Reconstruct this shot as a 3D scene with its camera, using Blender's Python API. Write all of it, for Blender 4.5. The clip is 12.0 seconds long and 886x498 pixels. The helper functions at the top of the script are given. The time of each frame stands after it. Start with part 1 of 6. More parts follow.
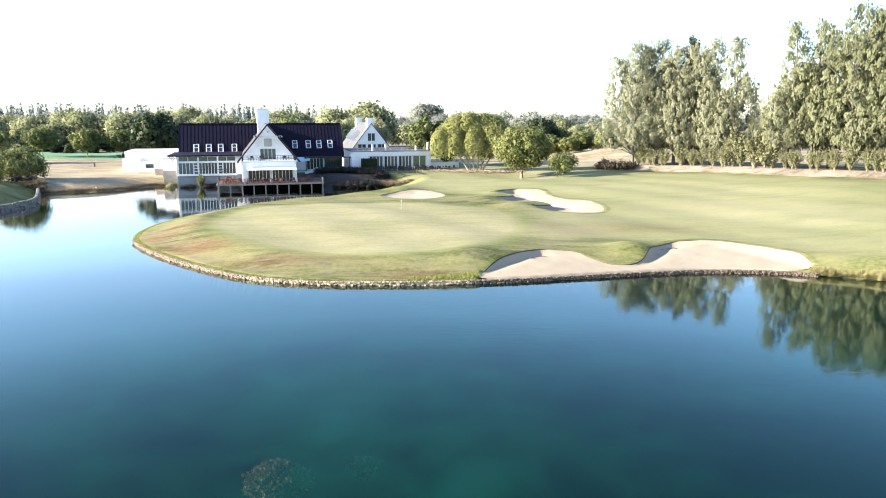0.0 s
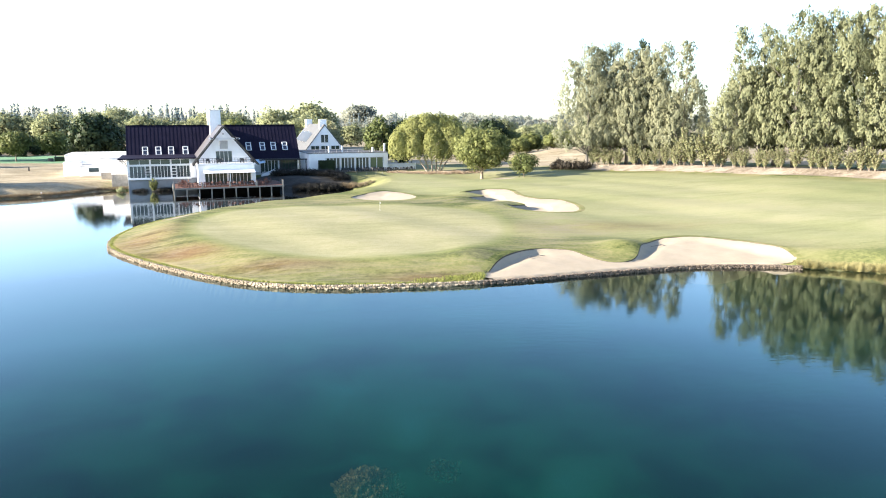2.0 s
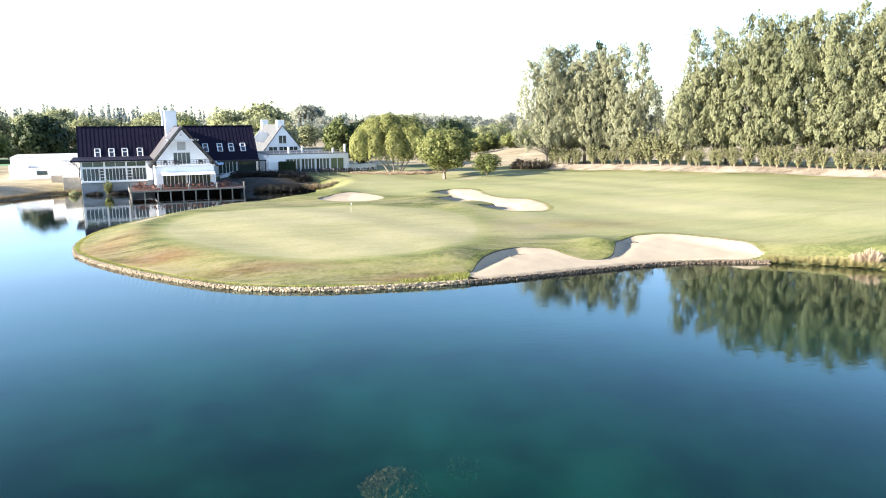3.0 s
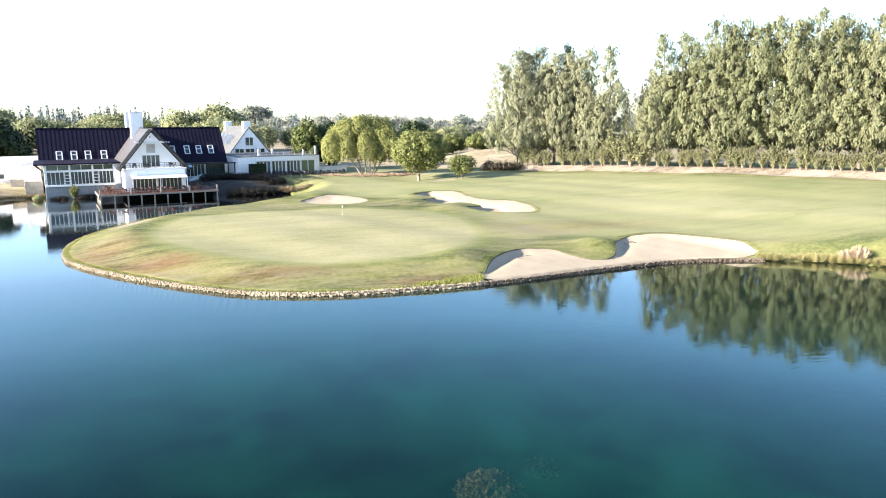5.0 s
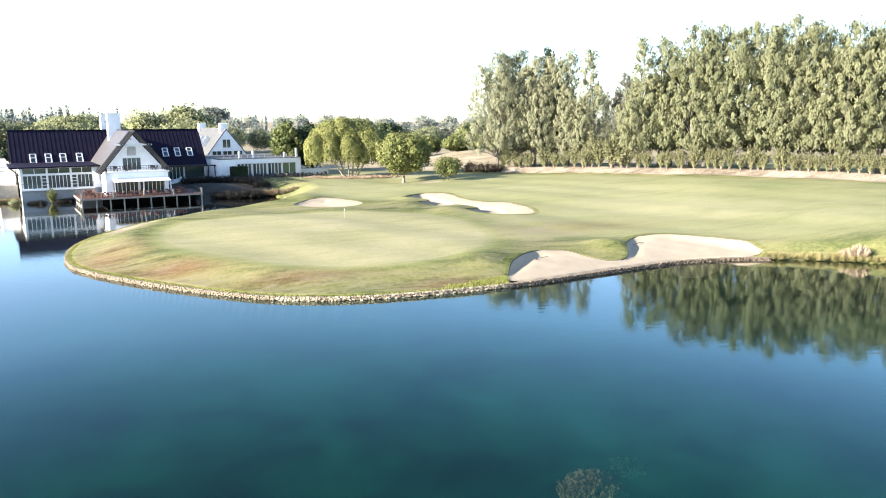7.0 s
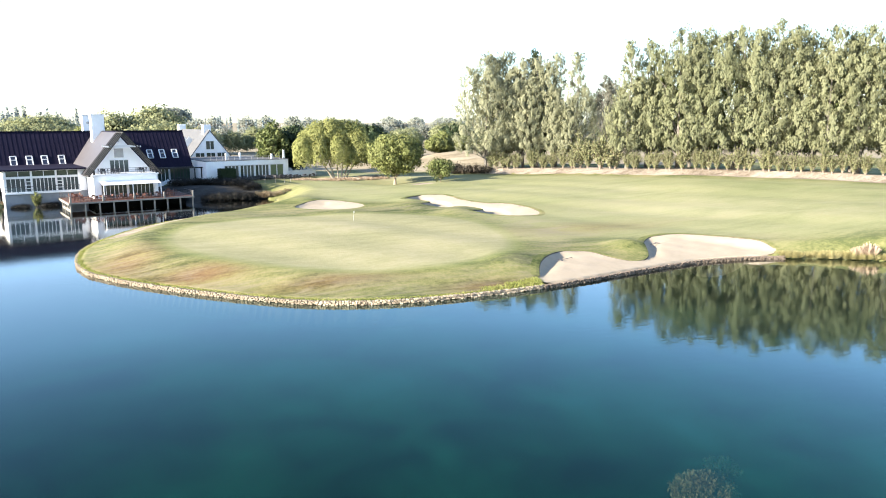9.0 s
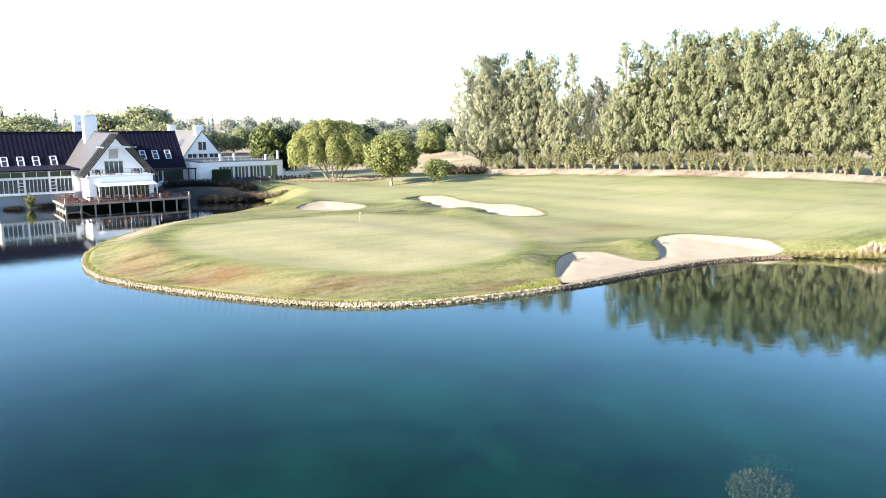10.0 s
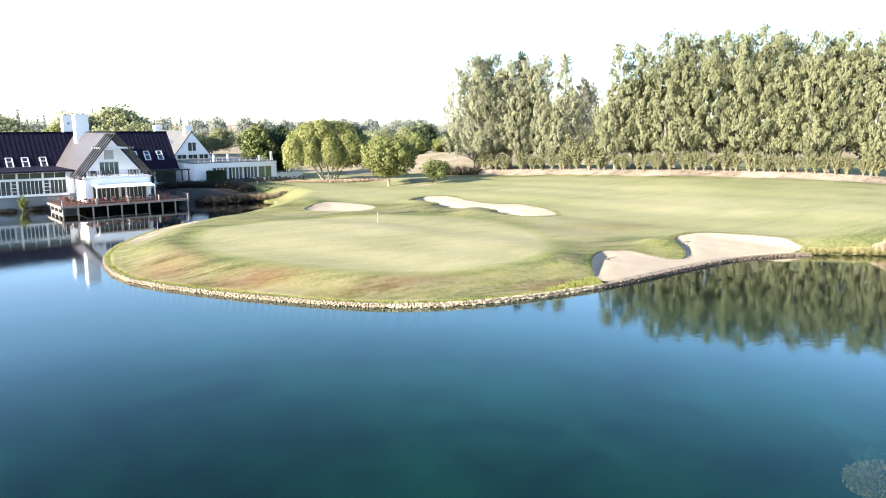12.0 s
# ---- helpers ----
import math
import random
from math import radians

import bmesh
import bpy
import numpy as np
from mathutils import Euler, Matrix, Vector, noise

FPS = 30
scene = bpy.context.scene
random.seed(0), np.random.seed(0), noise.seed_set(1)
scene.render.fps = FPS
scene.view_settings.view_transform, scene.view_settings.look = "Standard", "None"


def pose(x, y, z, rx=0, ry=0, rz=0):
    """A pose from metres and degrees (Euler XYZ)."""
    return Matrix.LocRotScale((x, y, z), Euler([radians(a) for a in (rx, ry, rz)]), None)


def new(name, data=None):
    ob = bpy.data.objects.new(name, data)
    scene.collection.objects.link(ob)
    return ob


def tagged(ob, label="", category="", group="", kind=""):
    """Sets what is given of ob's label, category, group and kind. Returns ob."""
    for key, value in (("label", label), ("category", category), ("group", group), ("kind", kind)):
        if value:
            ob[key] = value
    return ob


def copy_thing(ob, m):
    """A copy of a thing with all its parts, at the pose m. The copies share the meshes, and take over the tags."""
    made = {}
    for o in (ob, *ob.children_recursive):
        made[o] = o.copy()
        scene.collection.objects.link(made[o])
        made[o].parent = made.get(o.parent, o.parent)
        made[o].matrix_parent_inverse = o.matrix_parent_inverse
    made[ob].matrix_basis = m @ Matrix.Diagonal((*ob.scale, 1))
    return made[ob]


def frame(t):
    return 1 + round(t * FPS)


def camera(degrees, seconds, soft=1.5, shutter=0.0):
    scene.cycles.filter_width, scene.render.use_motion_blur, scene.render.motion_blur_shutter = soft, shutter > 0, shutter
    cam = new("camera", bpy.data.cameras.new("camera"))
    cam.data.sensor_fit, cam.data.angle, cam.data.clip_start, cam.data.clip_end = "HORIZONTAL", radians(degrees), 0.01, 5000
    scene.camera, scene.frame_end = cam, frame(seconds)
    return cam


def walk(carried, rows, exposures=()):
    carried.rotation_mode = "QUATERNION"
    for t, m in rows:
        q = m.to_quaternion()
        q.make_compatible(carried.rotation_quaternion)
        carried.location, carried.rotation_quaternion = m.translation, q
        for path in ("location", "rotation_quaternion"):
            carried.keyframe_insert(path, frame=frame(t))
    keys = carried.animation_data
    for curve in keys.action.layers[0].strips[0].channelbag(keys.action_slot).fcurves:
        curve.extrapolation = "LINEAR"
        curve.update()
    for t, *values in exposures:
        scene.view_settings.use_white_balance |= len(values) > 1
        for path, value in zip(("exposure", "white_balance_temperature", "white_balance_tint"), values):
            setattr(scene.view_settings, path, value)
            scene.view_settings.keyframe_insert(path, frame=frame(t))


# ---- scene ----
cam = camera(63.8, 12.0, soft=1.0)
METRES, EYE, TILT, LEAN, TURN = 40.0, 14.7, -10.6, 0.0, 0.0
ROWS = [
    (0.0, 0.0, 0.0, 0.0, 0.0, 0.0, -0.0),
    (0.5, -0.0443, 0.0025, 0.0007, -0.65, 0.02, 0.11),
    (1.0, -0.088, 0.0049, 0.0009, -1.56, 0.05, 0.28),
    (1.5, -0.1302, 0.0076, 0.0012, -2.95, 0.07, 0.56),
    (2.0, -0.172, 0.0087, 0.002, -5.63, 0.03, 1.13),
    (2.5, -0.2125, 0.011, 0.0024, -7.91, -0.0, 1.61),
    (3.0, -0.2523, 0.0133, 0.0041, -9.75, -0.07, 1.99),
    (5.0, -0.4076, 0.0376, 0.0139, -14.1, -0.17, 2.71),
    (5.5, -0.4461, 0.0455, 0.0161, -14.98, -0.17, 2.85),
    (6.0, -0.4843, 0.0549, 0.0185, -15.87, -0.19, 2.99),
    (6.5, -0.5223, 0.0662, 0.0214, -16.75, -0.22, 3.13),
    (7.0, -0.5612, 0.0777, 0.0251, -17.64, -0.24, 3.26),
    (9.0, -0.7153, 0.1397, 0.0377, -20.77, -0.34, 3.76),
    (9.5, -0.7549, 0.1575, 0.0406, -21.58, -0.35, 3.88),
    (10.0, -0.7947, 0.1753, 0.0436, -22.35, -0.38, 3.99),
    (10.5, -0.8338, 0.1936, 0.0455, -23.01, -0.39, 4.09),
    (11.0, -0.8729, 0.2123, 0.0475, -23.71, -0.41, 4.19),
    (11.5, -0.9123, 0.2318, 0.0501, -24.44, -0.43, 4.29),
    (12.0, -0.9535, 0.252, 0.0533, -25.17, -0.48, 4.4),
]
walk(cam, [(t, pose(0, 0, EYE, TILT, LEAN, TURN) @ pose(METRES * x, METRES * y, METRES * z, 90 + pitch, roll, yaw)) for t, x, y, z, yaw, pitch, roll in ROWS])

# ---------------------------------------------------------------- light
SUN_AZ, SUN_EL = radians(191.0), radians(18.0)   # direction towards the sun, from +x counter-clockwise
sun = new("sun", bpy.data.lights.new("sun", "SUN"))
sun.data.energy, sun.data.angle, sun.data.color = 5.0, radians(0.6), (1.0, 0.90, 0.75)
to_sun = Vector((math.cos(SUN_AZ) * math.cos(SUN_EL), math.sin(SUN_AZ) * math.cos(SUN_EL), math.sin(SUN_EL)))
sun.matrix_world = Matrix.Translation((-60, -40, 60)) @ to_sun.to_track_quat("Z", "Y").to_matrix().to_4x4()

world = bpy.data.worlds.new("sky")
scene.world = world
world.use_nodes = True
wn = world.node_tree
wn.nodes.clear()
sky = wn.nodes.new("ShaderNodeTexSky")
sky.sky_type, sky.sun_disc = "NISHITA", False
sky.sun_elevation, sky.sun_rotation = SUN_EL, radians(90) - SUN_AZ
sky.air_density, sky.dust_density, sky.ozone_density = 0.85, 0.8, 2.2
bg = wn.nodes.new("ShaderNodeBackground")
bg.inputs[1].default_value = 0.108
out = wn.nodes.new("ShaderNodeOutputWorld")
wn.links.new(sky.outputs[0], bg.inputs[0])
wn.links.new(bg.outputs[0], out.inputs[0])
scene.view_settings.exposure = 2.33


# ---------------------------------------------------------------- materials
def ramp(nt, fac, stops):
    n = nt.nodes.new("ShaderNodeValToRGB")
    el = n.color_ramp.elements
    while len(el) < len(stops):
        el.new(0.5)
    for e, (p, c) in zip(el, stops):
        e.position, e.color = p, (*c, 1)
    nt.links.new(fac, n.inputs[0])
    return n.outputs[0]


def noise_tex(nt, scale, detail=4, rough=0.6, vector=None, distortion=0.0):
    n = nt.nodes.new("ShaderNodeTexNoise")
    n.inputs["Scale"].default_value, n.inputs["Detail"].default_value = scale, detail
    n.inputs["Roughness"].default_value, n.inputs["Distortion"].default_value = rough, distortion
    if vector is not None:
        nt.links.new(vector, n.inputs["Vector"])
    return n.outputs["Fac"]


def mixed(nt, fac, a, b, how="MIX"):
    n = nt.nodes.new("ShaderNodeMix")
    n.data_type, n.blend_type = "RGBA", how
    for sock, v in ((n.inputs[0], fac), (n.inputs[6], a), (n.inputs[7], b)):
        if isinstance(v, (int, float)):
            sock.default_value = v
        elif isinstance(v, tuple):
            sock.default_value = (*v, 1)
        else:
            nt.links.new(v, sock)
    return n.outputs[2]


def sums(nt, op, a, b):
    n = nt.nodes.new("ShaderNodeMath")
    n.operation = op
    for sock, v in zip(n.inputs, (a, b)):
        if isinstance(v, (int, float)):
            sock.default_value = v
        else:
            nt.links.new(v, sock)
    return n.outputs[0]


def where(nt):
    return nt.nodes.new("ShaderNodeNewGeometry").outputs["Position"]


def surface(name, stops, scale=3.0, rough=0.8, metal=0.0, bump=0.0, bump_scale=30.0, coat=0.0, random_tint=0.0, object_space=True):
    """A plain surface: colour ramp over two noises, and fine relief."""
    m = bpy.data.materials.new(name)
    m.use_nodes = True
    nt = m.node_tree
    p = nt.nodes["Principled BSDF"]
    vec = nt.nodes.new("ShaderNodeTexCoord").outputs["Object"] if object_space else where(nt)
    a = noise_tex(nt, scale, 5, 0.65, vec)
    b = noise_tex(nt, scale * 0.13, 3, 0.5, vec)
    f = sums(nt, "ADD", sums(nt, "MULTIPLY", a, 0.6), sums(nt, "MULTIPLY", b, 0.4))
    col = ramp(nt, f, [(0.28 + 0.44 * i / max(1, len(stops) - 1), c) for i, c in enumerate(stops)])
    if random_tint:
        r = nt.nodes.new("ShaderNodeObjectInfo").outputs["Random"]
        col = mixed(nt, sums(nt, "MULTIPLY", r, random_tint), col, (0.09, 0.07, 0.05))
    nt.links.new(col, p.inputs["Base Color"])
    p.inputs["Roughness"].default_value, p.inputs["Metallic"].default_value = rough, metal
    p.inputs["Coat Weight"].default_value = coat
    if bump:
        bn = nt.nodes.new("ShaderNodeBump")
        bn.inputs["Strength"].default_value, bn.inputs["Distance"].default_value = bump, 0.03
        nt.links.new(noise_tex(nt, bump_scale, 4, 0.6, vec), bn.inputs["Height"])
        nt.links.new(bn.outputs[0], p.inputs["Normal"])
    return m


def foliage(name, dark, mid, light, through_leaf=0.3):
    """Leaves: colour by leaf and by clump, with some light coming through."""
    m = bpy.data.materials.new(name)
    m.use_nodes = True
    nt = m.node_tree
    p = nt.nodes["Principled BSDF"]
    isl = nt.nodes.new("ShaderNodeNewGeometry").outputs["Random Per Island"]
    big = noise_tex(nt, 0.35, 3, 0.6, nt.nodes.new("ShaderNodeTexCoord").outputs["Object"])
    rnd = nt.nodes.new("ShaderNodeObjectInfo").outputs["Random"]
    f = sums(nt, "ADD", sums(nt, "MULTIPLY", isl, 0.16), sums(nt, "MULTIPLY", big, 0.74))
    f = sums(nt, "ADD", f, sums(nt, "MULTIPLY", rnd, 0.12))
    col = ramp(nt, f, [(0.2, dark), (0.5, mid), (0.85, light)])
    nt.links.new(col, p.inputs["Base Color"])
    p.inputs["Roughness"].default_value = 0.55
    p.inputs["Specular IOR Level"].default_value = 0.12
    tr = nt.nodes.new("ShaderNodeBsdfTranslucent")
    nt.links.new(col, tr.inputs[0])
    ms = nt.nodes.new("ShaderNodeMixShader")
    ms.inputs[0].default_value = through_leaf
    nt.links.new(p.outputs[0], ms.inputs[1])
    nt.links.new(tr.outputs[0], ms.inputs[2])
    nt.links.new(ms.outputs[0], nt.nodes["Material Output"].inputs[0])
    return m


def turf():
    """Mown grass, rough, dry grass, bare dirt and lake bed by the zones stored on the ground."""
    m = bpy.data.materials.new("turf")
    m.use_nodes = True
    nt = m.node_tree
    p = nt.nodes["Principled BSDF"]

    def zone(key):
        n = nt.nodes.new("ShaderNodeAttribute")
        n.attribute_name = key
        return n.outputs["Fac"]

    pos = where(nt)
    stretch = nt.nodes.new("ShaderNodeMapping")
    stretch.inputs["Scale"].default_value = (0.35, 1.0, 1.0)
    stretch.inputs["Rotation"].default_value = (0, 0, radians(-12))
    nt.links.new(pos, stretch.inputs[0])
    fine = noise_tex(nt, 2.2, 6, 0.7, pos)
    patch = noise_tex(nt, 0.16, 5, 0.62, stretch.outputs[0], 0.6)
    broad = noise_tex(nt, 0.035, 4, 0.55, pos)
    mott = noise_tex(nt, 0.7, 5, 0.7, stretch.outputs[0], 0.4)
    f = sums(nt, "ADD", sums(nt, "MULTIPLY", fine, 0.28), sums(nt, "ADD", sums(nt, "MULTIPLY", patch, 0.42), sums(nt, "MULTIPLY", mott, 0.30)))
    rough_c = ramp(nt, f, [(0.42, (0.0384, 0.054, 0.0129)), (0.47, (0.0955, 0.104, 0.0321)), (0.53, (0.145, 0.143, 0.0544)), (0.59, (0.196, 0.168, 0.0802))])
    fair_c = ramp(nt, sums(nt, "ADD", sums(nt, "MULTIPLY", f, 0.5), sums(nt, "MULTIPLY", broad, 0.5)),
                  [(0.40, (0.165, 0.176, 0.082)), (0.5, (0.206, 0.207, 0.106)), (0.60, (0.246, 0.236, 0.138))])
    green_c = ramp(nt, f, [(0.39, (0.175, 0.171, 0.0876)), (0.5, (0.222, 0.209, 0.113)), (0.61, (0.262, 0.239, 0.145))])
    dry_c = ramp(nt, f, [(0.40, (0.141, 0.117, 0.0743)), (0.5, (0.241, 0.199, 0.131)), (0.60, (0.318, 0.277, 0.205))])
    dirt_c = ramp(nt, f, [(0.41, (0.109, 0.0858, 0.0624)), (0.5, (0.234, 0.195, 0.152)), (0.58, (0.32, 0.273, 0.226))])
    scorch_c = ramp(nt, f, [(0.41, (0.0897, 0.0484, 0.0234)), (0.5, (0.136, 0.0858, 0.0406)), (0.58, (0.156, 0.134, 0.0515))])
    bed_c = ramp(nt, noise_tex(nt, 0.07, 3, 0.55, pos, 0.3), [(0.36, (0.0012, 0.006, 0.0084)), (0.5, (0.003, 0.0132, 0.0132)), (0.66, (0.006, 0.027, 0.018))])
    range_c = ramp(nt, f, [(0.35, (0.0858, 0.179, 0.0936)), (0.6, (0.14, 0.242, 0.14))])
    wobble = sums(nt, "SUBTRACT", patch, 0.5)

    def edge(key, soft=2.0, ragged=0.7):
        v = sums(nt, "ADD", zone(key), sums(nt, "MULTIPLY", wobble, ragged))
        n = nt.nodes.new("ShaderNodeMapRange")
        n.inputs[1].default_value, n.inputs[2].default_value = 0.5 - 0.25 * soft / 2, 0.5 + 0.25 * soft / 2
        nt.links.new(v, n.inputs[0])
        return n.outputs[0]

    col = mixed(nt, edge("fairway", 5.0), rough_c, fair_c)
    col = mixed(nt, edge("scorch", 4.0), col, scorch_c)
    streak = nt.nodes.new("ShaderNodeMapping")
    streak.inputs["Scale"].default_value = (0.22, 1.1, 1.0)
    streak.inputs["Rotation"].default_value = (0, 0, radians(-10))
    nt.links.new(pos, streak.inputs[0])
    lines = ramp(nt, noise_tex(nt, 0.55, 6, 0.72, streak.outputs[0], 0.8), [(0.44, (0, 0, 0)), (0.58, (0.85, 0.85, 0.85))])
    col = mixed(nt, sums(nt, "MULTIPLY", lines, sums(nt, "MULTIPLY", zone("worn"), 0.55)), col, (0.205, 0.172, 0.125))
    col = mixed(nt, edge("green", 1.9, 0.15), col, green_c)
    col = mixed(nt, sums(nt, "MULTIPLY", zone("rim"), 0.35), col, (0.17, 0.19, 0.065))
    col = mixed(nt, edge("dry"), col, dry_c)
    col = mixed(nt, edge("dirt", 1.0), col, dirt_c)
    col = mixed(nt, edge("range", 1.0), col, range_c)
    # bare soil by the inlet, with the slope's shade put into its colour
    shaded_soil_c = ramp(nt, f, [(0.42, (0.018, 0.0165, 0.014)), (0.5, (0.036, 0.034, 0.031)), (0.58, (0.065, 0.062, 0.057))])
    col = mixed(nt, edge("shaded_soil", 1.0), col, shaded_soil_c)
    col = mixed(nt, zone("bed"), col, bed_c)
    nt.links.new(col, p.inputs["Base Color"])
    p.inputs["Roughness"].default_value = 0.95
    p.inputs["Specular IOR Level"].default_value = 0.15
    bn = nt.nodes.new("ShaderNodeBump")
    bn.inputs["Strength"].default_value, bn.inputs["Distance"].default_value = 0.5, 0.08
    nt.links.new(noise_tex(nt, 5.0, 6, 0.75, pos), bn.inputs["Height"])
    nt.links.new(bn.outputs[0], p.inputs["Normal"])
    return m


def lake_water():
    m = bpy.data.materials.new("lake_water")
    m.use_nodes = True
    nt = m.node_tree
    nt.nodes.remove(nt.nodes["Principled BSDF"])
    pos = where(nt)
    st = nt.nodes.new("ShaderNodeMapping")
    st.inputs["Scale"].default_value = (0.7, 1.6, 1.0)
    nt.links.new(pos, st.inputs[0])
    bn = nt.nodes.new("ShaderNodeBump")
    bn.inputs["Strength"].default_value, bn.inputs["Distance"].default_value = 0.10, 0.05
    calm = ramp(nt, noise_tex(nt, 0.03, 3, 0.5, pos), [(0.4, (0.15, 0.15, 0.15)), (0.62, (1, 1, 1))])
    wave = sums(nt, "MULTIPLY", noise_tex(nt, 1.3, 3, 0.5, st.outputs[0], 0.3), calm)
    nt.links.new(wave, bn.inputs["Height"])
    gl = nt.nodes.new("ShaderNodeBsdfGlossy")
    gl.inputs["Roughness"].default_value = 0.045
    tr = nt.nodes.new("ShaderNodeBsdfTransparent")
    tr.inputs[0].default_value = (0.24, 0.26, 0.25, 1)
    fr = nt.nodes.new("ShaderNodeFresnel")
    fr.inputs[0].default_value = 1.333
    nt.links.new(bn.outputs[0], gl.inputs["Normal"])
    nt.links.new(bn.outputs[0], fr.inputs["Normal"])
    ms = nt.nodes.new("ShaderNodeMixShader")
    gloss = sums(nt, "MINIMUM", sums(nt, "MULTIPLY", sums(nt, "POWER", fr.outputs[0], 1.9), 6.1), sums(nt, "MULTIPLY", fr.outputs[0], 1.4))
    gloss = sums(nt, "MINIMUM", gloss, 1.0)
    nt.links.new(sums(nt, "MINIMUM", sums(nt, "MULTIPLY", gloss, 2.2), 1.0), ms.inputs[0])
    # reflected sky's dimness and teal put into the gloss colour by view angle
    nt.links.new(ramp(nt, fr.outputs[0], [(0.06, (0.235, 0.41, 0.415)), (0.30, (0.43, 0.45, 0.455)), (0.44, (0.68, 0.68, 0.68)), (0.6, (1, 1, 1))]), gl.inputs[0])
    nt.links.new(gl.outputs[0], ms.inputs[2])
    body = nt.nodes.new("ShaderNodeBsdfDiffuse")
    murk = sums(nt, "ADD", sums(nt, "MULTIPLY", noise_tex(nt, 0.055, 3, 0.55, pos, 0.4), 0.68), sums(nt, "MULTIPLY", noise_tex(nt, 0.3, 4, 0.6, pos, 0.5), 0.32))
    # water body colour paler round this point, darker away from it
    away = nt.nodes.new("ShaderNodeVectorMath")
    away.operation = "DISTANCE"
    away.inputs[1].default_value = (-11, 36, 0)
    nt.links.new(pos, away.inputs[0])
    pale_spot = nt.nodes.new("ShaderNodeMapRange")
    pale_spot.interpolation_type = "SMOOTHSTEP"
    for k, v in enumerate((3, 32, 0.042, -0.022)):
        pale_spot.inputs[k + 1].default_value = v
    nt.links.new(away.outputs["Value"], pale_spot.inputs[0])
    murk = sums(nt, "ADD", murk, pale_spot.outputs[0])
    nt.links.new(ramp(nt, murk, [(0.41, (0.0005, 0.0050, 0.0052)), (0.5, (0.0010, 0.0115, 0.0085)), (0.59, (0.0017, 0.0205, 0.0135)), (0.66, (0.0024, 0.026, 0.021))]), body.inputs[0])
    nt.links.new(body.outputs[0], ms.inputs[1])
    both = nt.nodes.new("ShaderNodeAddShader")
    nt.links.new(tr.outputs[0], both.inputs[0])
    nt.links.new(ms.outputs[0], both.inputs[1])
    nt.links.new(both.outputs[0], nt.nodes["Material Output"].inputs[0])
    return m


def glazing(name, tint, rough=0.03):
    m = bpy.data.materials.new(name)
    m.use_nodes = True
    p = m.node_tree.nodes["Principled BSDF"]
    p.inputs["Base Color"].default_value = (*tint, 1)
    p.inputs["Roughness"].default_value = rough
    p.inputs["Specular IOR Level"].default_value = 0.5
    return m


TURF, WATER = turf(), lake_water()
SAND = surface("bunker_sand", [(0.229, 0.188, 0.134), (0.279, 0.23, 0.168), (0.316, 0.264, 0.197)], 0.8, 0.95, bump=0.35, bump_scale=6, object_space=False)
STONE = surface("shore_stone", [(0.22, 0.17, 0.115), (0.44, 0.365, 0.265), (0.62, 0.54, 0.42)], 4.0, 0.9, bump=0.5, bump_scale=14, random_tint=0.8)
STONE_DARK = surface("dark_shore_stone", [(0.05, 0.04, 0.032), (0.13, 0.10, 0.075), (0.26, 0.21, 0.16)], 3.0, 0.9, bump=0.5, bump_scale=14)
RENDER = surface("white_render", [(0.72, 0.724, 0.728), (0.80, 0.804, 0.808), (0.835, 0.84, 0.845)], 0.9, 0.8, bump=0.08, bump_scale=40)
WHITE = surface("white_paint", [(0.623, 0.631, 0.64), (0.681, 0.689, 0.697)], 2.0, 0.45)
GREY_WALL = surface("grey_block", [(0.28, 0.28, 0.28), (0.38, 0.38, 0.38), (0.46, 0.46, 0.45)], 1.6, 0.9, bump=0.3, bump_scale=18)
STONE_BASE = surface("warm_grey_stone", [(0.16, 0.14, 0.12), (0.27, 0.245, 0.215), (0.38, 0.35, 0.31)], 1.8, 0.9, bump=0.4, bump_scale=14)
BLUESTONE = surface("pale_blockwork", [(0.149, 0.167, 0.186), (0.198, 0.217, 0.236), (0.248, 0.267, 0.285)], 1.4, 0.85, bump=0.3, bump_scale=16)
ROOF = surface("dark_metal_roof", [(0.0072, 0.0064, 0.0152), (0.0104, 0.0088, 0.0208), (0.0144, 0.0128, 0.0264)], 0.7, 0.7, metal=0.0, bump=0.05, bump_scale=9)
ROOF.node_tree.nodes["Principled BSDF"].inputs["Specular IOR Level"].default_value = 0.08
# lit copy of the dark roof metal: sunlight put into the colour
ROOF_SUNLIT = surface("sunlit_metal_roof", [(0.045, 0.042, 0.05), (0.06, 0.056, 0.062), (0.078, 0.074, 0.078)], 0.8, 0.5, bump=0.05, bump_scale=9)
ROOF_PALE = surface("pale_slate_roof", [(0.045, 0.047, 0.052), (0.065, 0.067, 0.072), (0.09, 0.092, 0.098)], 1.2, 0.75, bump=0.2, bump_scale=12)
DARK_TIMBER = surface("dark_timber", [(0.0072, 0.0072, 0.0078), (0.0132, 0.0126, 0.0126), (0.021, 0.0198, 0.0186)], 5, 0.7, bump=0.2)
# near-black colour that stands for the shade under the deck
UNDERDECK_SHADE = surface("underdeck_shade", [(0.003, 0.003, 0.003), (0.006, 0.0055, 0.005), (0.010, 0.009, 0.008)], 4, 0.9, bump=0.2)
UNDERDECK_SHADE.node_tree.nodes["Principled BSDF"].inputs["Specular IOR Level"].default_value = 0.1
PALE_TIMBER = surface("weathered_timber", [(0.12, 0.108, 0.092), (0.2, 0.184, 0.16), (0.288, 0.268, 0.24)], 4, 0.85, bump=0.3)
DECKING = surface("red_brown_decking", [(0.07, 0.026, 0.018), (0.11, 0.042, 0.028), (0.16, 0.065, 0.045)], 3, 0.8, bump=0.2)
